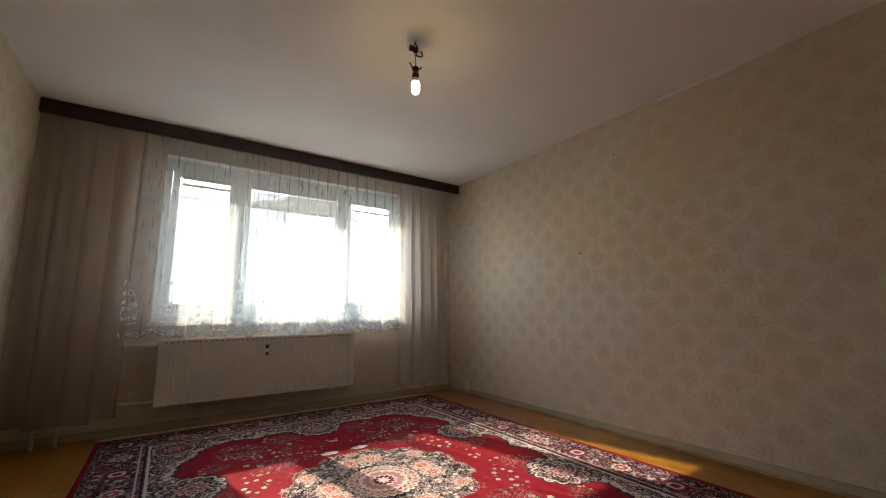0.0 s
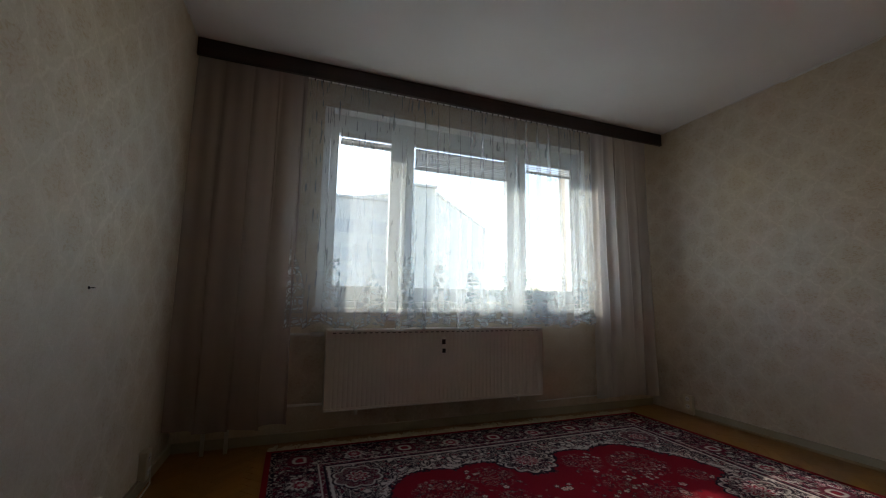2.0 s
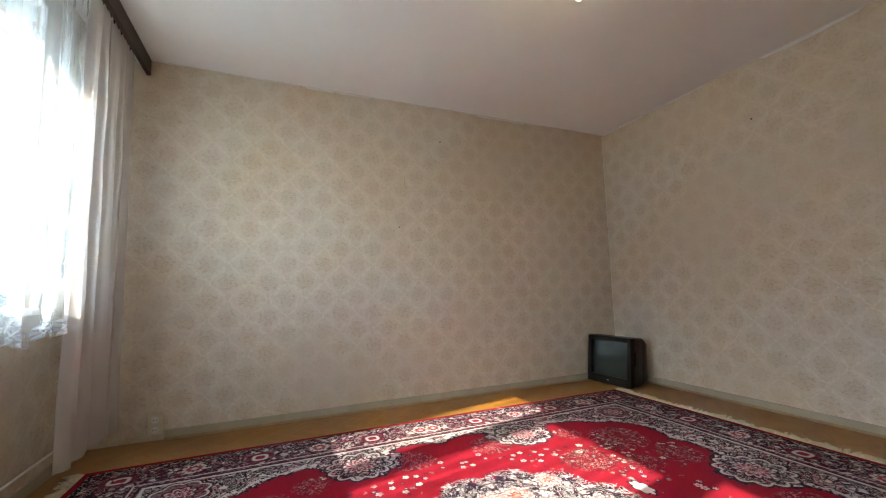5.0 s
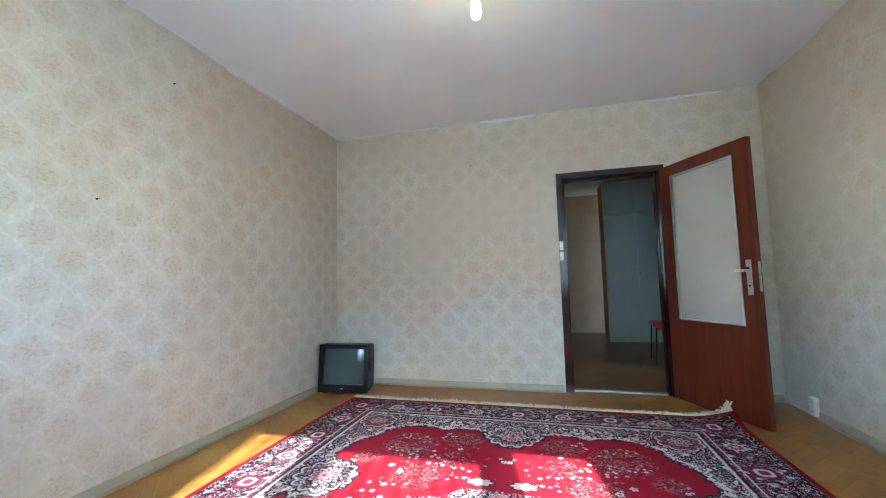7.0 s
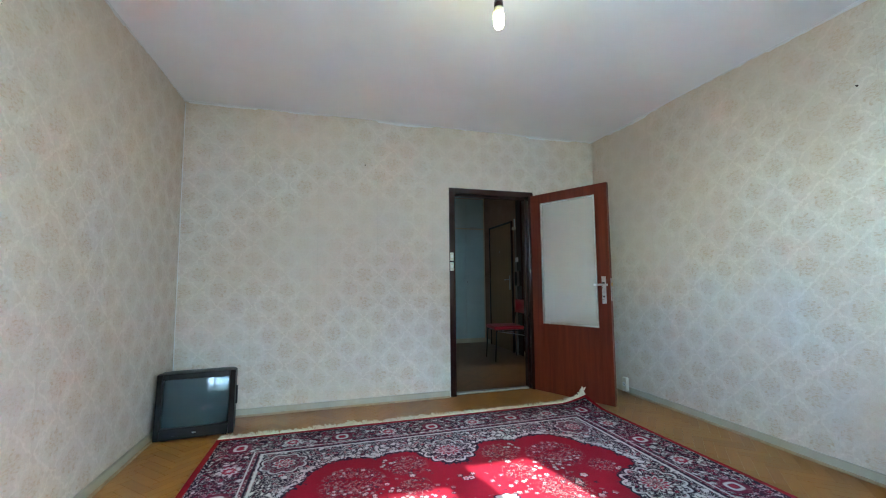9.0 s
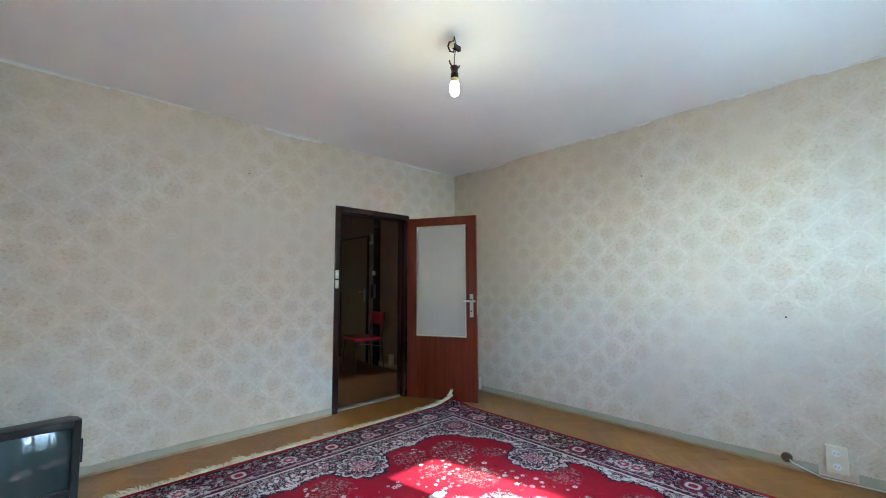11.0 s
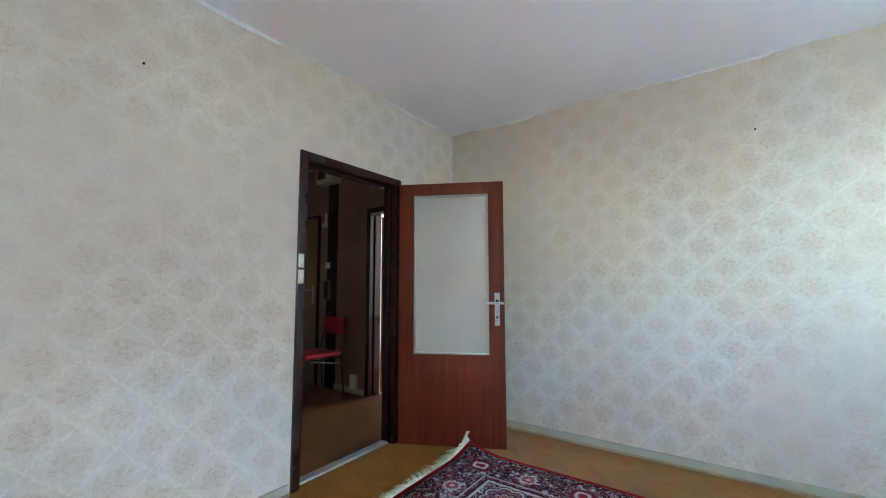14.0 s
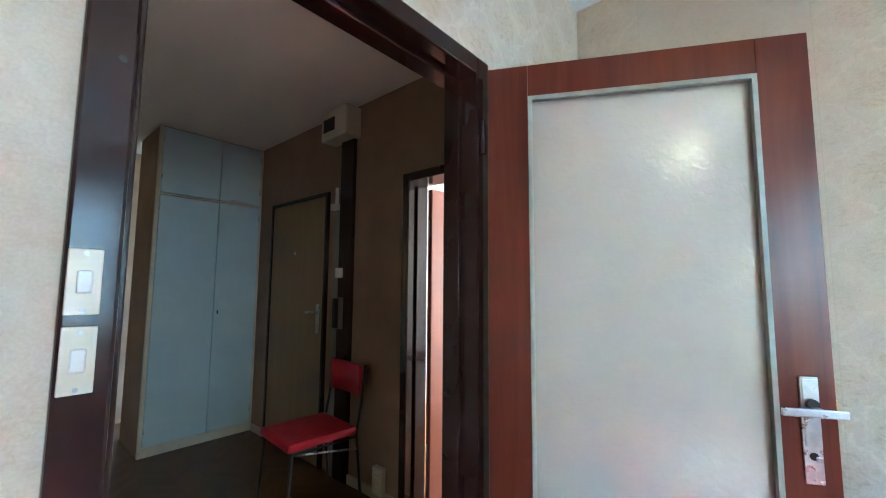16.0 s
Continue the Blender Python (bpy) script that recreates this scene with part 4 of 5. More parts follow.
for sy in (-1, 1):
    y0, y1 = sorted((sy * 0.021, sy * 0.026))
    part("door_handle", boxes((leaf_len - 0.074, leaf_len - 0.036, y0, y1, 0.875, 1.115), bevel=0.002), M_STEEL, leaf, "worn steel handle plate")
    y0, y1 = sorted((sy * 0.0262, sy * 0.029))
    part("handle_cover", boxes((leaf_len - 0.070, leaf_len - 0.040, y0, y1, 1.055, 1.110), (leaf_len - 0.069, leaf_len - 0.041, y0, y1, 0.960, 1.035), bevel=0.001), M_STEEL, leaf, "raised part of the worn plate")
    part("keyhole", tube(bmesh.new(), [(leaf_len - 0.055, sy * 0.0255, 0.937), (leaf_len - 0.055, sy * 0.0275, 0.937)], 0.009, 12), M_BLACK, leaf)
    part("key_cover", boxes((leaf_len - 0.052, leaf_len - 0.040, *sorted((sy * 0.0262, sy * 0.031)), 0.925, 0.937), bevel=0.002), M_STEEL, leaf, "steel keyhole cover hanging askew")
    for z in (0.885, 1.105):
        part("screw", tube(bmesh.new(), [(leaf_len - 0.055, sy * 0.0255, z), (leaf_len - 0.055, sy * 0.0302, z)], 0.003, 8), M_STEEL, leaf)
part("lever_handle", tube(bmesh.new(), [(leaf_len - 0.055, 0.026, 1.045), (leaf_len - 0.055, 0.060, 1.045), (leaf_len - 0.070, 0.066, 1.046), (leaf_len - 0.110, 0.066, 1.050), (leaf_len - 0.165, 0.064, 1.054)], [0.009, 0.009, 0.009, 0.007, 0.010], 12), M_STEEL, leaf, "steel lever handle")
part("lever_handle", boxes((leaf_len - 0.130, leaf_len - 0.004, -0.066, -0.057, 1.033, 1.051), (leaf_len - 0.064, leaf_len - 0.046, -0.057, -0.026, 1.033, 1.051), bevel=0.003), M_STEEL, leaf, "flat pale steel lever handle")
part("lever_collar", tube(bmesh.new(), [(leaf_len - 0.055, -0.026, 1.055), (leaf_len - 0.055, -0.040, 1.055)], 0.012, 14), M_BLACK, leaf)
part("lock_plate", boxes((leaf_len - 0.001, leaf_len + 0.002, -0.010, 0.010, 0.90, 1.10), bevel=0.0005), M_STEEL, leaf)
part("latch", boxes((leaf_len + 0.001, leaf_len + 0.012, -0.006, 0.006, 1.03, 1.06), bevel=0.002), m_plain("brass", (0.6, 0.42, 0.18), (0.5, 0.35, 0.15), 0.3, 20, 0, metal=0.9), leaf)
for z in (0.25, 1.72):
    part("hinge_pin", tube(bmesh.new(), [(0.806, 0.022, z), (0.806, 0.022, z + 0.10)], 0.008, 12), M_DARK, df)


def switch(z, lit):
    s = thing("light_switch", (1.665, 0.014, z), "cream plastic light switch plate screwed on the door frame", "light switch", "switches on the door frame")
    part("plate", boxes((-0.017, 0.017, 0.0, 0.006, -0.041, 0.041), bevel=0.0015), M_PLUG, s)
    part("rocker", boxes((-0.0075, 0.0075, 0.006, 0.010, -0.014, 0.014), bevel=0.002), M_WHITE, s)
    for zz in (-0.035, 0.035):
        part("screw", tube(bmesh.new(), [(0, 0.0058, zz), (0, 0.0072, zz)], 0.003, 8), M_STEEL, s)


switch(1.333, 0)
switch(1.237, 1)
part("screw", tube(bmesh.new(), [(1.645, 0.013, 1.635), (1.645, 0.016, 1.635)], 0.005, 10), M_BLACK, df)


def socket(name, at, rz, h=0.12, w=0.07, n=2, label="cream double wall socket above the baseboard"):
    s = thing(name, at, label, "wall socket", rz=rz)
    part("housing", boxes((-w / 2, w / 2, 0.0, 0.035, 0, h), bevel=0.004), M_PLUG, s)
    for i in range(n):
        z = h * (i + 0.5) / n
        part("socket_face", tube(bmesh.new(), [(0, 0.0345, z), (0, 0.037, z)], 0.021, 16), M_WHITE, s)
        part("socket_hole", boxes((-0.011, -0.006, 0.0365, 0.0378, z - 0.003, z + 0.003), (0.006, 0.011, 0.0365, 0.0378, z - 0.003, z + 0.003)), M_BLACK, s)


socket("wall_socket", (W - 0.001, 4.07, 0.045), 90, 0.125, 0.08)
socket("wall_socket", (0.001, 3.37, 0.045), -90, 0.16, 0.10)
socket("wall_socket", (0.001, 3.96, 0.05), -90, 0.14, 0.08)
socket("wall_socket", (0.001, 0.385, 0.02), -90, 0.125, 0.055, 1)


def nail(at, ax):
    e = thing("wall_nail", at, "small dark nail still stuck in the wallpaper", "nail", "nails in the walls")
    d = Vector(ax)
    part("nail_shank", tube(bmesh.new(), [(0, 0, 0), d * 0.018, d * 0.02], [0.002, 0.002, 0.001], 6), M_DARK, e)
    part("nail_plug", tube(bmesh.new(), [d * 0.0002, d * 0.002], 0.006, 8), M_DARK, e)


nail((W, 1.977, 2.303), (-1, 0, 0))
nail((W, 2.379, 1.491), (-1, 0, 0))
nail((0, 2.296, 2.16), (1, 0, 0))
nail((0, 3.181, 0.993), (1, 0, 0))
nail((2.503, 0, 2.187), (0, 1, 0))

# ---------------------------------------------------------------- bare bulb on its cable
M_LAMP = bpy.data.materials.new("lit_tube")
M_LAMP.use_nodes = True
lb = M_LAMP.node_tree.nodes["Principled BSDF"]
lb.inputs["Emission Color"].default_value = (1.0, 0.82, 0.50, 1)
lb.inputs["Emission Strength"].default_value = 6.0
bx, by = 2.065, 2.06
lamp = thing("ceiling_bulb", (bx, by, H), "lit bare energy-saving bulb in a black holder under the ceiling", "ceiling bulb")
part("ceiling_hook", tube(bmesh.new(), [(0, 0, 0), (0, 0, -0.02), (0.01, 0, -0.03), (0.006, 0, -0.042)], 0.004, 8), M_DARK, lamp)
part("cable", tube(bmesh.new(), [(0, 0, 0), (-0.012, 0, -0.03), (-0.006, 0.004, -0.08), (0, 0, -0.12), (0.002, 0, -0.185)], 0.0028, 8), M_DARK, lamp)
part("cable_loop", tube(bmesh.new(), [(0, 0, -0.02), (0.025, 0.005, -0.045), (0.045, 0.005, -0.055), (0.05, 0, -0.08), (0.03, -0.005, -0.098), (0.005, 0, -0.095), (0.0, 0, -0.06)], 0.005, 8), M_DARK, lamp)
part("terminal_block", boxes((-0.045, 0.012, -0.01, 0.01, -0.072, -0.045), bevel=0.002), M_DARK, lamp)
part("terminal_block", boxes((0.012, 0.03, -0.01, 0.01, -0.075, -0.045), bevel=0.002), M_PLUG, lamp)
part("bulb_holder", tube(bmesh.new(), [(0, 0, -0.178), (0, 0, -0.185), (0, 0, -0.19), (0, 0, -0.215), (0, 0, -0.22), (0, 0, -0.25)], [0.02, 0.026, 0.022, 0.018, 0.022, 0.022], 18), M_DARK, lamp)
for s in (-1, 1):
    part("spring_clip", tube(bmesh.new(), [(s * 0.02, 0, -0.185), (s * 0.035, 0, -0.172), (s * 0.04, 0, -0.158)], [0.005, 0.004, 0.005], 8), M_DARK, lamp)
part("bulb_cap", tube(bmesh.new(), [(0, 0, -0.25), (0, 0, -0.275)], [0.021, 0.023], 18), m_plain("bulb_cap_plastic", (0.7, 0.62, 0.35), (0.66, 0.58, 0.3), 0.4), lamp)
part("bulb", tube(bmesh.new(), [(0, 0, -0.275), (0, 0, -0.285), (0, 0, -0.33), (0, 0, -0.345), (0, 0, -0.352)], [0.018, 0.024, 0.024, 0.017, 0.005], 18), M_LAMP, lamp)

# ---------------------------------------------------------------- television
tv = thing("television", (3.715, 0.43, 0.0), "old black tube television standing on the floor in the corner", "television", rz=4)
tw, th = 0.247, 0.45
bm = bmesh.new()


def ring(y, x0, x1, z0, z1, r=0.02):
    out = []
    for cx, cz, a0 in ((x1 - r, z1 - r, 0), (x0 + r, z1 - r, 90), (x0 + r, z0 + r, 180), (x1 - r, z0 + r, 270)):
        for k in range(4):
            t = math.radians(a0 + 30 * k)
            out.append(bm.verts.new((cx + r * math.cos(t), y, cz + r * math.sin(t))))
    return out


rr = [ring(-0.03, -tw, tw, 0.012, th), ring(-0.11, -tw, tw, 0.012, th), ring(-0.113, -tw + 0.006, tw - 0.006, 0.016, th - 0.006), ring(-0.20, -tw + 0.012, tw - 0.012, 0.016, th - 0.012, 0.03), ring(-0.27, -tw + 0.035, tw - 0.035, 0.016, th - 0.045, 0.04), ring(-0.33, -tw + 0.08, tw - 0.08, 0.018, th - 0.11, 0.04), ring(-0.355, -tw + 0.12, tw - 0.12, 0.02, th - 0.18, 0.03)]
for p_, q_ in zip(rr, rr[1:]):
    for k in range(len(p_)):
        bm.faces.new((p_[k], p_[(k + 1) % len(p_)], q_[(k + 1) % len(q_)], q_[k])).smooth = True
bm.faces.new(rr[-1])
part("casing", bm, M_BLACK, tv)
part("bezel", boxes((-tw, -tw + 0.036, -0.058, 0.0, 0.012, th), (tw - 0.036, tw, -0.058, 0.0, 0.012, th), (-tw + 0.036, tw - 0.036, -0.058, 0.0, th - 0.040, th), (-tw + 0.036, tw - 0.036, -0.058, 0.0, 0.012, 0.085), bevel=0.006), M_BLACK, tv)
bm = bmesh.new()
sg = [[bm.verts.new((x, 0.004 - 0.036 * (x / 0.215) ** 2 - 0.018 * ((z - 0.248) / 0.168) ** 2, z)) for z in (0.08 + 0.335 * j / 12 for j in range(13))] for x in (-0.215 + 0.43 * i / 16 for i in range(17))]
for i in range(16):
    for j in range(12):
        bm.faces.new((sg[i][j], sg[i + 1][j], sg[i + 1][j + 1], sg[i][j + 1])).smooth = True
M_SCREEN = mat("screen_glass", (0.045, 0.068, 0.074), 0.05, 0, 0.5)
part("screen", bm, M_SCREEN, tv, "dark slightly bulging glass screen")
part("badge", boxes((-0.012, 0.012, 0.0, 0.002, 0.045, 0.052)), M_STEEL, tv)
part("button", boxes((0.09, 0.14, 0.0, 0.003, 0.028, 0.036), bevel=0.001), M_BLACK, tv)
part("aerial_clip", boxes((-tw - 0.014, -tw - 0.001, -0.06, -0.045, 0.2, 0.33), bevel=0.003), M_BLACK, tv)
for x in (-0.2, 0.17):
    part("foot", boxes((x, x + 0.03, -0.10, -0.03, 0.0, 0.013), bevel=0.003), M_BLACK, tv)

for o in tv.children:
    for v_ in o.data.vertices:
        v_.co.y -= 0.11 * v_.co.z

# telephone cable and its boxes along the west wall
cb = thing("telephone_cable", (0, 0, 0), "thin white cable running along the baseboard between two boxes", "cable")
part("wire", tube(bmesh.new(), [(0.03, 4.0, 0.12), (0.05, 3.95, 0.03), (0.045, 3.7, 0.012), (0.05, 3.45, 0.008), (0.06, 3.30, 0.006), (0.05, 3.16, 0.05), (0.03, 3.12, 0.09)], 0.004, 6), M_WHITE, cb)
jb = thing("junction_box", (0.019, 3.13, 0.04), "small brown round junction box above the baseboard", "junction box")
part("housing", tube(bmesh.new(), [(0, 0, 0.03), (0.02, 0, 0.03), (0.026, 0, 0.03)], [0.03, 0.03, 0.022], 16), m_plain("brown_plastic", (0.10, 0.055, 0.03), (0.08, 0.045, 0.025), 0.4), jb)

# uneven painted edge where the ceiling meets the wallpaper, and a tear in the paper
M_EDGE = m_plain("ceiling_paint_edge", (0.70, 0.69, 0.67), (0.64, 0.62, 0.58), 0.85, 9, 0.3)
for name, p0, p1, nrm in (("east", (W - 0.001, 0, 0), (W - 0.001, 4.19, 0), (-1, 0, 0)), ("west", (0.001, 0, 0), (0.001, 4.19, 0), (1, 0, 0)), ("south", (0, 0.001, 0), (W, 0.001, 0), (0, 1, 0))):
    bm = bmesh.new()
    a_, b_, n_ = Vector(p0), Vector(p1), Vector(nrm) * 0.0022
    rows_ = []
    for i in range(221):
        c_ = a_.lerp(b_, i / 220)
        q_ = c_.x + c_.y
        d_ = 0.007 + 0.014 * noise.noise(Vector((q_ * 2.1, len(name), 1))) + 0.008 * noise.noise(Vector((q_ * 17, 3, len(name))))
        d_ = max(0.002, d_ + (0.012 if int(q_ / 0.53 + 0.5) % 3 == 1 else 0.0))
        rows_.append([bm.verts.new(c_ + n_ + Vector((0, 0, H - 0.001))), bm.verts.new(c_ + n_ + Vector((0, 0, H - d_))), bm.verts.new(c_ + Vector((0, 0, H - d_ - 0.001)))])
    for i in range(220):
        for k in range(2):
            bm.faces.new((rows_[i][k], rows_[i + 1][k], rows_[i + 1][k + 1], rows_[i][k + 1]))
    tagged(part("trim", bm, M_EDGE), "uneven painted edge above the old wallpaper", "trim", kind="structure")

bm = bmesh.new()
rows_ = []
for i in range(61):
    z_ = 0.07 + (H - 0.09) * i / 60
    d_ = 0.006 + 0.003 * noise.noise(Vector((z_ * 5, 2, 7)))
    rows_.append([bm.verts.new((W - 0.0015, 0.001, z_)), bm.verts.new((W - 0.004 - d_, 0.0035, z_))])
for a, b in zip(rows_, rows_[1:]):
    bm.faces.new((a[0], a[1], b[1], b[0]))
tagged(part("trim", bm, M_EDGE), "pale lifted paper edge down the corner", "trim", kind="structure")

M_TORN = m_plain("torn_paper", (0.66, 0.60, 0.50), (0.50, 0.43, 0.33), 0.9, 20, 0.2)
for y_, z0_, z1_, w_ in ((2.330, 1.74, 2.02, 0.006), (1.900, 2.12, 2.25, 0.004)):
    bm = bmesh.new()
    side = []
    for i in range(13):
        k_ = i / 12
        b_ = y_ + 0.010 * math.sin(k_ * 4 + y_) + 0.004 * noise.noise(Vector((k_ * 6, y_, 0)))
        side.append([bm.verts.new((W - 0.0012, b_, z0_ + (z1_ - z0_) * k_)), bm.verts.new((W - 0.0035 - 0.004 * math.sin(k_ * 3.1), b_ + w_ * (0.4 + math.sin(k_ * 3.1)), z0_ + (z1_ - z0_) * k_))])
    for a, b in zip(side, side[1:]):
        bm.faces.new((a[0], a[1], b[1], b[0]))
    tagged(part("wallpaper_tear", bm, M_TORN), "narrow torn and lifted strip of old wallpaper", "wallpaper tear")

# ---------------------------------------------------------------- the hall
M_HALLW = m_plain("hall_wall_paint", (0.29, 0.195, 0.135), (0.24, 0.16, 0.11), 0.75, 3, 0.3, 60)
M_CUP = m_plain("wardrobe_lacquer", (0.54, 0.69, 0.72), (0.50, 0.64, 0.67), 0.38, 3, 0.05)
M_CREAM = m_plain("cream_frame_paint", (0.66, 0.62, 0.50), (0.6, 0.55, 0.44), 0.4, 6, 0.1)
HW = 0.04
wall("wall_hall_west", boxes((HW - 0.14, HW, -3.72, -1.12, 0, H), (HW - 0.14, HW, -0.32, -0.155, 0, H), (HW - 0.14, HW, -1.12, -0.32, 2.02, H)), M_HALLW, "brown-grey painted hall wall with two doors")
wall("wall_hall_south", boxes((HW, 3.0, -4.34, -4.2, 0, H)), M_HALLW, "pale painted hall wall at the end")
wall("wall_hall_east", boxes((2.6, 2.74, -4.2, -0.155, 0, H)), M_HALLW, "brown-grey painted hall wall")
wall("wall_hall_north", boxes((HW, FX0 - 0.002, -0.152, -T - 0.001, 0, H), (FX1 + 0.002, 2.6, -0.152, -T - 0.001, 0, H), (FX0, FX1, -0.152, -T - 0.001, FZ + 0.002, H)), M_HALLW, "brown-grey painted hall wall round the door")
baseboard("baseboard_hall", [(HW + 0.001, HW + 0.016, -1.82, -1.14, 1), (HW + 0.001, HW + 0.016, -3.08, -2.80, 1)])

ward = thing("built_in_wardrobe", (0.47, -3.10, 0), "tall built-in wardrobe with pale blue-grey doors in a cream frame", "wardrobe")
part("carcass", boxes((-0.425, 0.415, -0.60, -0.03, 0.0, H - 0.003)), M_HALLW, ward)
part("front_frame", boxes((0.395, 0.42, -0.03, 0.0, 0.0, H - 0.003), (-0.428, -0.405, -0.03, 0.0, 0.0, H - 0.003), (-0.405, 0.395, -0.03, 0.0, 0.0, 0.075), (-0.405, 0.395, -0.03, 0.0, 2.05, 2.066), bevel=0.003), M_CREAM, ward)
for x0, x1, z0, z1 in ((-0.402, -0.052, 0.08, 2.045), (-0.046, 0.392, 0.08, 2.045), (-0.402, -0.052, 2.07, H - 0.02), (-0.046, 0.392, 2.07, H - 0.02)):
    dd = part("door", boxes((x0, x1, -0.02, 0.008, z0, z1), bevel=0.003), M_CUP, ward)
    if z0 < 1:
        if x0 < -0.3:
            part("keyhole", boxes((x1 - 0.035, x1 - 0.025, 0.008, 0.011, 1.07, 1.10), bevel=0.001), M_BLACK, dd)
    elif x0 < -0.3:
        part("handle", tube(bmesh.new(), [(x0 + 0.12, 0.008, 2.085), (x0 + 0.14, 0.025, 2.085), (x0 + 0.24, 0.025, 2.085), (x0 + 0.26, 0.008, 2.085)], 0.004, 8), M_STEEL, dd)
    for z in (z0 + 0.1, z1 - 0.12):
        hx = x1 - 0.001 if x0 > -0.1 else x0 + 0.001
        part("hinge", tube(bmesh.new(), [(hx, 0.008, z), (hx, 0.008, z + 0.05)], 0.005, 8), M_STEEL, dd)

ent = thing("door_2", (HW, -2.38, 0), "plain ochre-brown flat entrance door in a dark frame, shut", "door")
ent["kind"] = "structure"
part("door_frame", boxes((0.001, 0.03, -0.445, -0.415, 0, 2.04), (0.001, 0.03, 0.415, 0.445, 0, 2.04), (0.001, 0.03, -0.415, 0.415, 2.01, 2.04), bevel=0.004), M_DARK, ent)
el = part("leaf", boxes((0.002, 0.022, -0.412, 0.412, 0.01, 2.008), bevel=0.002), m_wood("ochre_veneer", (0.20, 0.125, 0.055), (0.25, 0.16, 0.075), 0.45, 2), ent)
part("door_handle", boxes((0.022, 0.027, 0.33, 0.37, 0.96, 1.18), bevel=0.002), M_STEEL, el)
part("door_handle", tube(bmesh.new(), [(0.027, 0.35, 1.12), (0.06, 0.35, 1.12), (0.06, 0.24, 1.115)], 0.008, 10), M_STEEL, el)
part("peephole", tube(bmesh.new(), [(0.021, -0.02, 1.585), (0.027, -0.02, 1.585)], 0.012, 12), M_STEEL, el)

duct = thing("cable_duct", (HW, -1.69, 0), "dark vertical cable duct on the hall wall", "cable duct")
part("board", boxes((0.001, 0.03, -0.08, 0.07, 0.0, 2.395), bevel=0.003), M_DARK, duct)
part("grey_strip", boxes((0.001, 0.02, -0.16, -0.085, 0.0, 1.95), bevel=0.003), m_plain("grey_duct", (0.22, 0.22, 0.20), (0.17, 0.17, 0.16), 0.6), duct)
meter = thing("meter_box", (HW, -1.70, 2.385), "cream electricity meter box with a dark window under the ceiling", "meter box")
part("housing", boxes((0.001, 0.13, -0.19, 0.12, 0.0, 0.22), bevel=0.008), M_CREAM, meter)
part("meter_window", boxes((0.1305, 0.133, -0.16, -0.02, 0.06, 0.16), bevel=0.001), M_BLACK, meter)
bell = thing("door_chime", (HW, -1.82, 1.88), "small off-white box on the hall wall by the entrance door", "door chime")
part("housing", boxes((0.0205, 0.06, -0.03, 0.035, 0.0, 0.045), bevel=0.005), M_CREAM, bell)
part("tube", boxes((0.0205, 0.04, 0.0, 0.02, 0.046, 0.17), bevel=0.004), M_WHITE, bell)
sw = thing("light_switch", (HW, -1.75, 1.415), "small square white light switch on the dark duct", "light switch")
part("plate", boxes((0.0305, 0.04, -0.04, 0.04, -0.035, 0.035), bevel=0.003), M_WHITE, sw)
part("rocker", boxes((0.040, 0.045, -0.02, 0.02, -0.02, 0.02), bevel=0.003), M_WHITE, sw)
ph = thing("intercom_handset", (HW, -1.72, 1.02), "dark wall intercom handset on the duct", "intercom")
part("base", boxes((0.0305, 0.05, -0.05, 0.03, 0, 0.22), bevel=0.006), m_plain("intercom_plastic", (0.16, 0.13, 0.11), (0.12, 0.10, 0.09), 0.4), ph)
part("handset", boxes((0.051, 0.08, -0.04, 0.0, 0.005, 0.215), bevel=0.01), M_BLACK, ph)
socket("wall_socket", (HW, -1.29, 0.045), -90, 0.16, 0.09, 2, "cream double socket low on the hall wall")


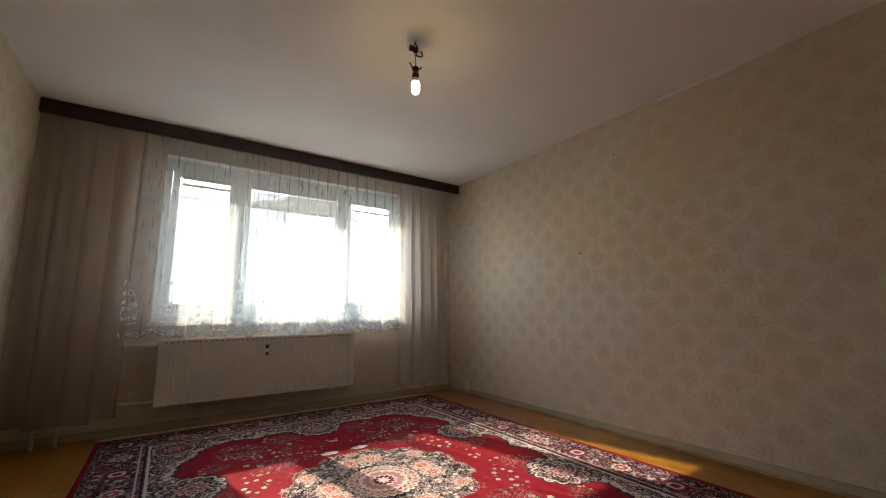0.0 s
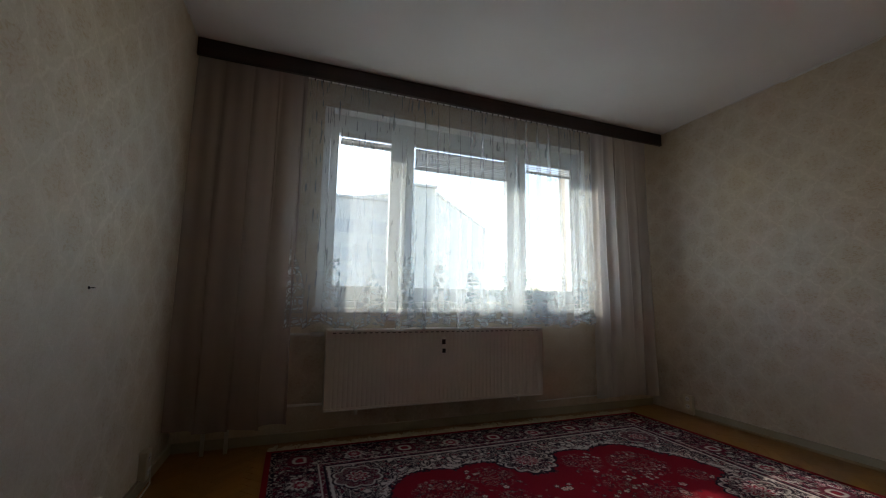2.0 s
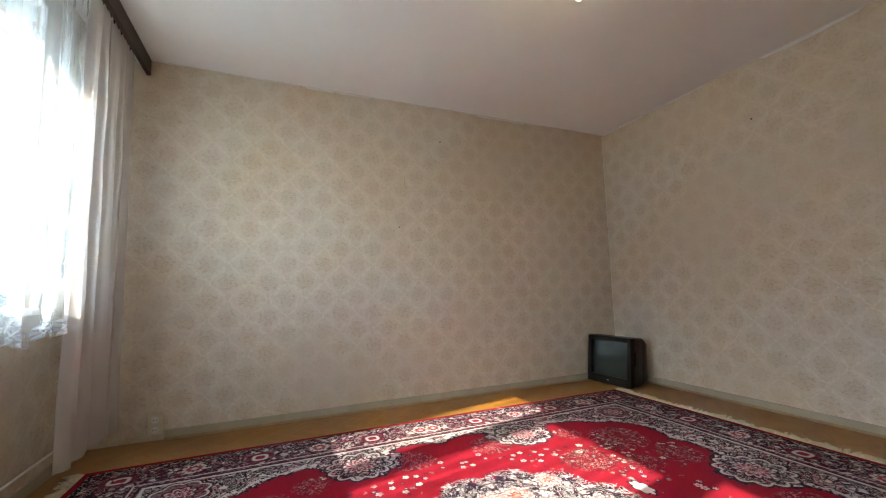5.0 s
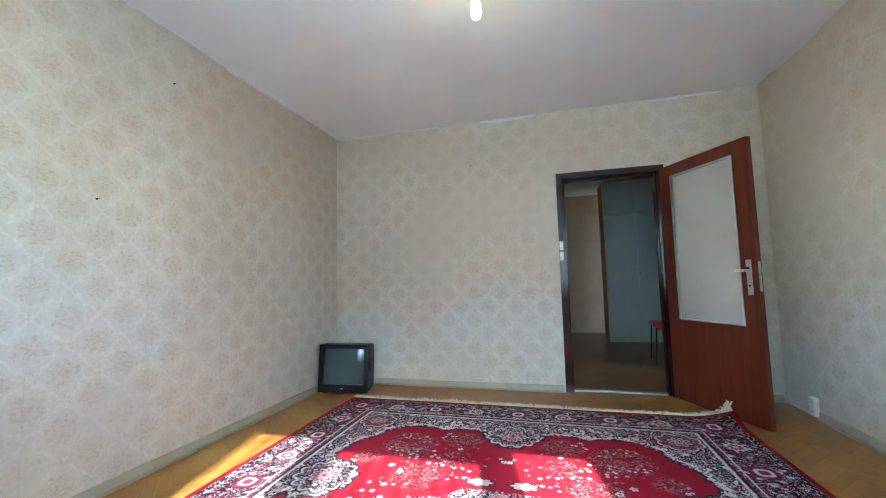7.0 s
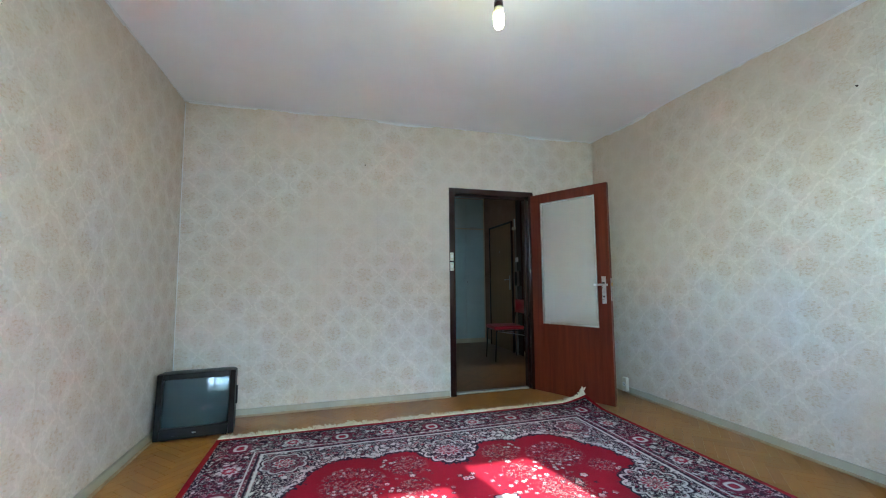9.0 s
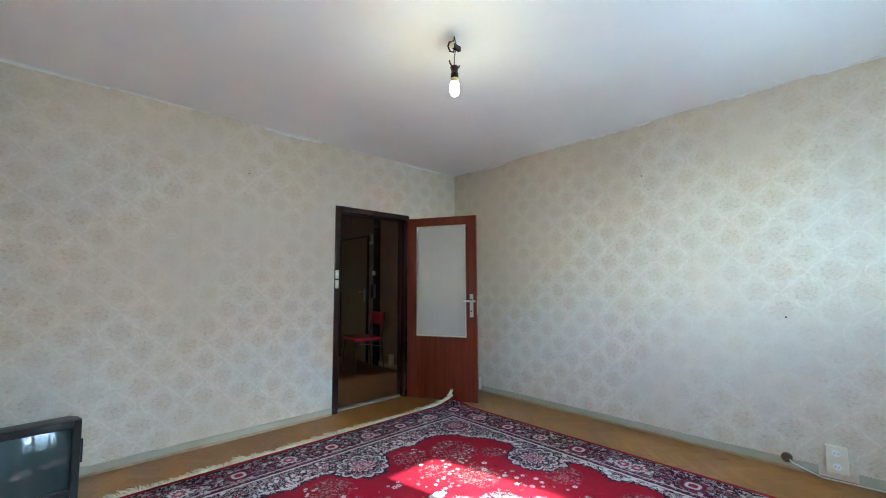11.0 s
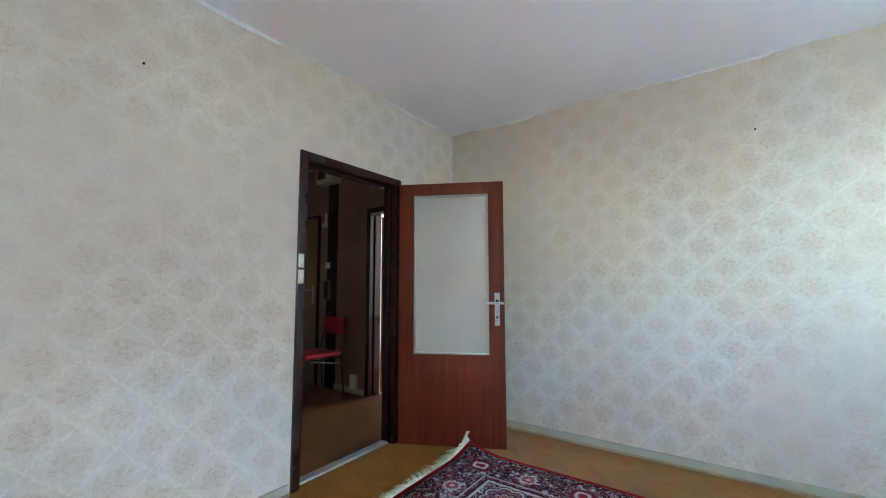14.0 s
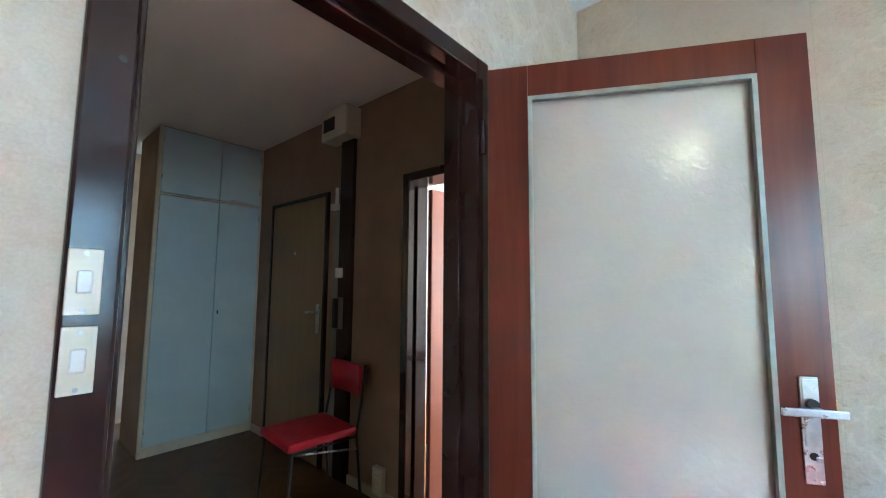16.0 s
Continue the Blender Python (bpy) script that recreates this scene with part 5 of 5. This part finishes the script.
def chair():
    c = thing("padded_chair", (0.38, -1.55, 0), "thin-legged metal chair with red leatherette seat and back", "chair", rz=-4)
    M_LEATH = m_plain("red_leatherette", (0.40, 0.012, 0.03), (0.34, 0.01, 0.024), 0.32, 9, 0.1, 300)
    M_TUBE = m_plain("black_tube", (0.02, 0.02, 0.022), (0.035, 0.035, 0.036), 0.35, 30, 0.05, metal=0.6)
    bm = boxes((-0.20, 0.23, -0.20, 0.20, 0.425, 0.475), bevel=0.02)
    for v_ in bm.verts:
        if v_.co.z > 0.44:
            v_.co.z += 0.012 * max(0, 1 - (v_.co.x / 0.2) ** 2) * max(0, 1 - (v_.co.y / 0.2) ** 2)
    part("seat", bm, M_LEATH, c, "red leatherette padded seat")
    bm = bmesh.new()
    n = 12
    f = [[bm.verts.new((-0.245 - 0.03 * math.cos(y / 0.2 * 1.4) + d, y, z)) for y in (-0.18 + 0.36 * i / n for i in range(n + 1))] for d, z in ((0.0, 0.64), (0.0, 0.82), (0.028, 0.825), (0.028, 0.635))]
    for k in range(4):
        for i in range(n):
            bm.faces.new((f[k][i], f[k][i + 1], f[(k + 1) % 4][i + 1], f[(k + 1) % 4][i])).smooth = True
    bm.faces.new([f[k][0] for k in range(4)])
    bm.faces.new([f[k][n] for k in range(4)][::-1])
    part("backrest", bm, M_LEATH, c, "red leatherette curved back pad")
    for s in (-1, 1):
        part("leg", tube(bmesh.new(), [(0.20, s * 0.185, 0.425), (0.225, s * 0.195, 0.0)], 0.009, 10), M_TUBE, c)
        part("leg", tube(bmesh.new(), [(-0.255, s * 0.19, 0.83), (-0.23, s * 0.19, 0.60), (-0.20, s * 0.19, 0.43), (-0.24, s * 0.195, 0.0)], 0.009, 10), M_TUBE, c)
        part("seat_rail", tube(bmesh.new(), [(-0.20, s * 0.185, 0.41), (0.20, s * 0.185, 0.41)], 0.007, 8), M_TUBE, c)
        part("stretcher", tube(bmesh.new(), [(-0.21, s * 0.19, 0.34), (0.20, s * 0.185, 0.41)], 0.006, 8), M_STEEL, c)
    return c


chair()

# ---------------------------------------------------------------- kitchen behind the second doorway
M_KIT = m_plain("kitchen_paint", (0.72, 0.62, 0.55), (0.68, 0.58, 0.50), 0.7, 3, 0.1)
M_KFLOOR = m_plain("kitchen_lino", (0.45, 0.20, 0.08), (0.38, 0.16, 0.07), 0.4, 12, 0.05)
wall("wall_kitchen_south", boxes((-2.5, HW - 0.14, -2.6, -2.46, 0, H)), M_KIT, "salmon-tinted kitchen wall")
wall("wall_kitchen_north", boxes((-2.5, -T - 0.002, -0.14, 0.0, 0, H)), M_KIT, "salmon-tinted kitchen wall")
wall("wall_kitchen_west", boxes((-2.64, -2.5, -2.6, -1.05, 0, H), (-2.64, -2.5, -0.2, 0.0, 0, H), (-2.64, -2.5, -1.05, -0.2, 0, 0.9), (-2.64, -2.5, -1.05, -0.2, 2.2, H)), M_KIT, "salmon-tinted kitchen wall with the window opening")
tagged(part("kitchen_floor", boxes((-2.5, HW - 0.145, -2.46, -0.14, 0.0, 0.006)), M_KFLOOR), "orange-brown kitchen linoleum", "floor", kind="structure")
kl = new("kitchen_daylight", bpy.data.lights.new("kitchen_daylight", "AREA"))
kl.data.shape, kl.data.size, kl.data.size_y, kl.data.energy, kl.data.color = "RECTANGLE", 0.80, 1.25, 3.6, (0.95, 0.97, 1.0)
kl.matrix_basis = look((-2.56, -0.62, 1.55), (0, -0.9, 1.45))
kd = thing("door_3", (HW, -0.72, 0), "open kitchen door, dark frame and reddish veneered leaf", "door")
kd["kind"] = "structure"
part("door_frame", boxes((-0.16, 0.014, -0.40, -0.345, 0, 2.03), (-0.16, 0.014, 0.345, 0.40, 0, 2.03), (-0.16, 0.014, -0.345, 0.345, 1.975, 2.03), bevel=0.004), M_DARK, kd)
part("door_stop", boxes((-0.14, -0.05, -0.344, -0.328, 0, 1.96), (-0.14, -0.05, 0.328, 0.344, 0, 1.96), bevel=0.003), M_DARK, kd)
M_SALM = m_wood("salmon_veneer", (0.42, 0.15, 0.09), (0.50, 0.19, 0.12), 0.6, 2)
kdl = part("leaf", boxes((-0.70, -0.0, -0.02, 0.02, 0.015, 1.955), bevel=0.003), M_SALM, kd, "reddish veneered leaf standing open")
kdl.matrix_basis = pose(-0.162, -0.325, 0, 0, 0, -4)
for z in (0.25, 1.65):
    part("hinge_pin", tube(bmesh.new(), [(-0.165, -0.335, z), (-0.165, -0.335, z + 0.1)], 0.009, 10), M_STEEL, kd)
kt = thing("kitchen_table", (-0.95, -0.55, 0), "kitchen table with a dark brown top beyond the door", "table")
part("tabletop", boxes((-0.35, 0.35, -0.30, 0.30, 0.72, 0.75), bevel=0.008), M_MAHOG, kt)
for sx in (-0.3, 0.3):
    for sy in (-0.25, 0.25):
        part("leg", boxes((sx - 0.02, sx + 0.02, sy - 0.02, sy + 0.02, 0.006, 0.72), bevel=0.003), M_DARK, kt)

# ---------------------------------------------------------------- outside
M_GROUND = m_plain("far_ground", (0.38, 0.37, 0.34), (0.30, 0.30, 0.26), 0.95, 0.05, 0)
tagged(part("ground", boxes((-400, 400, 5.5, 900, -11.2, -11.0)), M_GROUND), "grey-green ground between the blocks of flats", "ground", kind="structure")
M_PANEL = m_plain("concrete_panel", (0.62, 0.61, 0.58), (0.54, 0.53, 0.51), 0.85, 0.8, 0.1, 8)
M_PANEL2 = m_plain("concrete_panel_grey", (0.47, 0.47, 0.48), (0.41, 0.41, 0.42), 0.85, 0.8, 0.1, 8)
# Haze and reflected sky on the distant panes are painted as pale grey.
M_WINF = mat("far_window_haze_tint", (0.34, 0.35, 0.37), 0.25)


def block(at, rz, wx, wy, h, mtl, label, windows=True):
    e = thing("apartment_building", at, label, "apartment building", rz=rz)
    part("wall", boxes((0, wx, 0, wy, 0, h)), mtl, e)
    part("roof", boxes((-0.2, wx + 0.2, -0.2, wy + 0.2, h, h + 0.25)), mtl, e)
    for k in range(1, int(h / 2.9)):
        part("panel_joint", boxes((0.0, wx, -0.05, -0.004, 2.9 * k, 2.9 * k + 0.12)), mtl, e)
    n, fl = int(wx / 3.4) if windows else 0, int(h / 2.9)
    for i in range(n):
        for k in range(fl):
            x, z = 1.0 + i * 3.4, 1.3 + k * 2.9
            part("window", boxes((x, x + 1.8, -0.06, -0.002, z, z + 1.4)), M_WINF, e)


block((-24, 42, -11.0), 0, 34.0, 12, 22.3, M_PANEL2, "long grey concrete block of flats across the yard")
block((10.2, 38.5, -11.0), 0, 3.4, 9, 23.3, M_PANEL, "pale concrete stair tower of a block of flats", False)
block((13.6, 39.5, -11.0), 50, 24, 10, 23.2, M_PANEL, "pale concrete block of flats standing askew", False)

# ---------------------------------------------------------------- parquet staves, laid in a herringbone
SL, SW_, ST = 0.228, 0.057, 0.004


def stave_mesh(bm, quad, uvs):
    """One stave: a thin slab over a convex outline, with a small chamfer to its joints."""
    uvl = bm.loops.layers.uv.verify()
    c = sum((Vector(p) for p in quad), Vector((0, 0))) / len(quad)
    low = [bm.verts.new((p[0], p[1], -ST)) for p in quad]
    mid = [bm.verts.new((p[0], p[1], -0.0012)) for p in quad]
    top = [bm.verts.new((*(Vector(p) + (c - Vector(p)).normalized() * 0.0012), 0.0)) for p in quad]
    n = len(quad)
    faces = [(top, uvs)]
    for a, b in ((low, mid), (mid, top)):
        for k in range(n):
            faces.append(([a[k], a[(k + 1) % n], b[(k + 1) % n], b[k]], [uvs[k], uvs[(k + 1) % n], uvs[(k + 1) % n], uvs[k]]))
    for vs, us in faces:
        f = bm.faces.new(vs)
        for lp, u in zip(f.loops, us):
            lp[uvl].uv = u


def clip(poly, x0, x1, y0, y1):
    """A convex outline cut to a rectangle."""
    for ax, lim, sg in ((0, x0, 1), (0, x1, -1), (1, y0, 1), (1, y1, -1)):
        out = []
        for a, b in zip(poly, poly[1:] + poly[:1]):
            da, db = (a[ax] - lim) * sg, (b[ax] - lim) * sg
            if da >= 0:
                out.append(a)
            if (da > 0) != (db > 0) and da != db:
                t = da / (da - db)
                if 0 < t < 1:
                    out.append((a[0] + (b[0] - a[0]) * t, a[1] + (b[1] - a[1]) * t))
        poly = out
        if len(poly) < 3:
            return []
    return poly


hl, hw_ = SL / 2 - 0.0004, SW_ / 2 - 0.0004
bm = bmesh.new()
stave_mesh(bm, [(-hl, -hw_), (hl, -hw_), (hl, hw_), (-hl, hw_)], [(0, 0), (2 * hl, 0), (2 * hl, 2 * hw_), (0, 2 * hw_)])
first = part("stave", bm, M_STAVE, floor, "yellow-brown lacquered oak stave")
stave_me = first.data
spots = []
for i in range(-70, 140):
    for k in range(-30, 30):
        for kind_ in (0, 1):
            # in the turned grid: long staves along u, and along v, stepped by one width
            if kind_ == 0:
                cu, cv = i * SW_ + k * 2 * SL + SL / 2, i * SW_ + SW_ / 2
            else:
                cu, cv = i * SW_ + k * 2 * SL + SL + SW_ / 2, i * SW_ + SW_ - SL / 2
            c45 = math.sqrt(0.5)
            x, y = (cu - cv) * c45 + 1.0, (cu + cv) * c45 - 1.0
            if -0.15 < x < W + 0.15 and -0.2 < y < L + 0.15 and not (0.72 < x < 3.40 and 0.68 < y < 4.12):
                spots.append((x, y, 45.0 if kind_ == 0 else -45.0))
rest = bmesh.new()
whole = []
for x, y, deg in spots:
    ca, sa = math.cos(math.radians(deg)), math.sin(math.radians(deg))
    quad = [(x + a * ca - b * sa, y + a * sa + b * ca) for a, b in ((-hl, -hw_), (hl, -hw_), (hl, hw_), (-hl, hw_))]
    cut = clip(quad, 0.001, W - 0.001, -0.029, L - 0.001)
    if len(cut) < 3:
        continue
    if cut != quad:
        stave_mesh(rest, cut, [((px - x) * ca + (py - y) * sa + hl, -(px - x) * sa + (py - y) * ca + hw_) for px, py in cut])
    else:
        whole.append((x, y, deg))
# those along the south side and the east strip lie nearest to the walk
whole.sort(key=lambda w: min(w[1] if w[0] > 0.5 else w[1] + 0.6, 0.25 + 0.5 * abs(w[0] - 3.75) + 0.05 * w[1]))
for n_, (x, y, deg) in enumerate(whole):
    if n_ < 290:
        ob = first if n_ == 0 else new("stave", stave_me)
        ob.parent = floor
        ob.matrix_basis = pose(x, y, 0, 0, 0, deg)
    else:
        ca, sa = math.cos(math.radians(deg)), math.sin(math.radians(deg))
        stave_mesh(rest, [(x + a * ca - b * sa, y + a * sa + b * ca) for a, b in ((-hl, -hw_), (hl, -hw_), (hl, hw_), (-hl, hw_))], [(0, 0), (2 * hl, 0), (2 * hl, 2 * hw_), (0, 2 * hw_)])
part("stave_field", rest, M_STAVE, floor, kind="stuff")
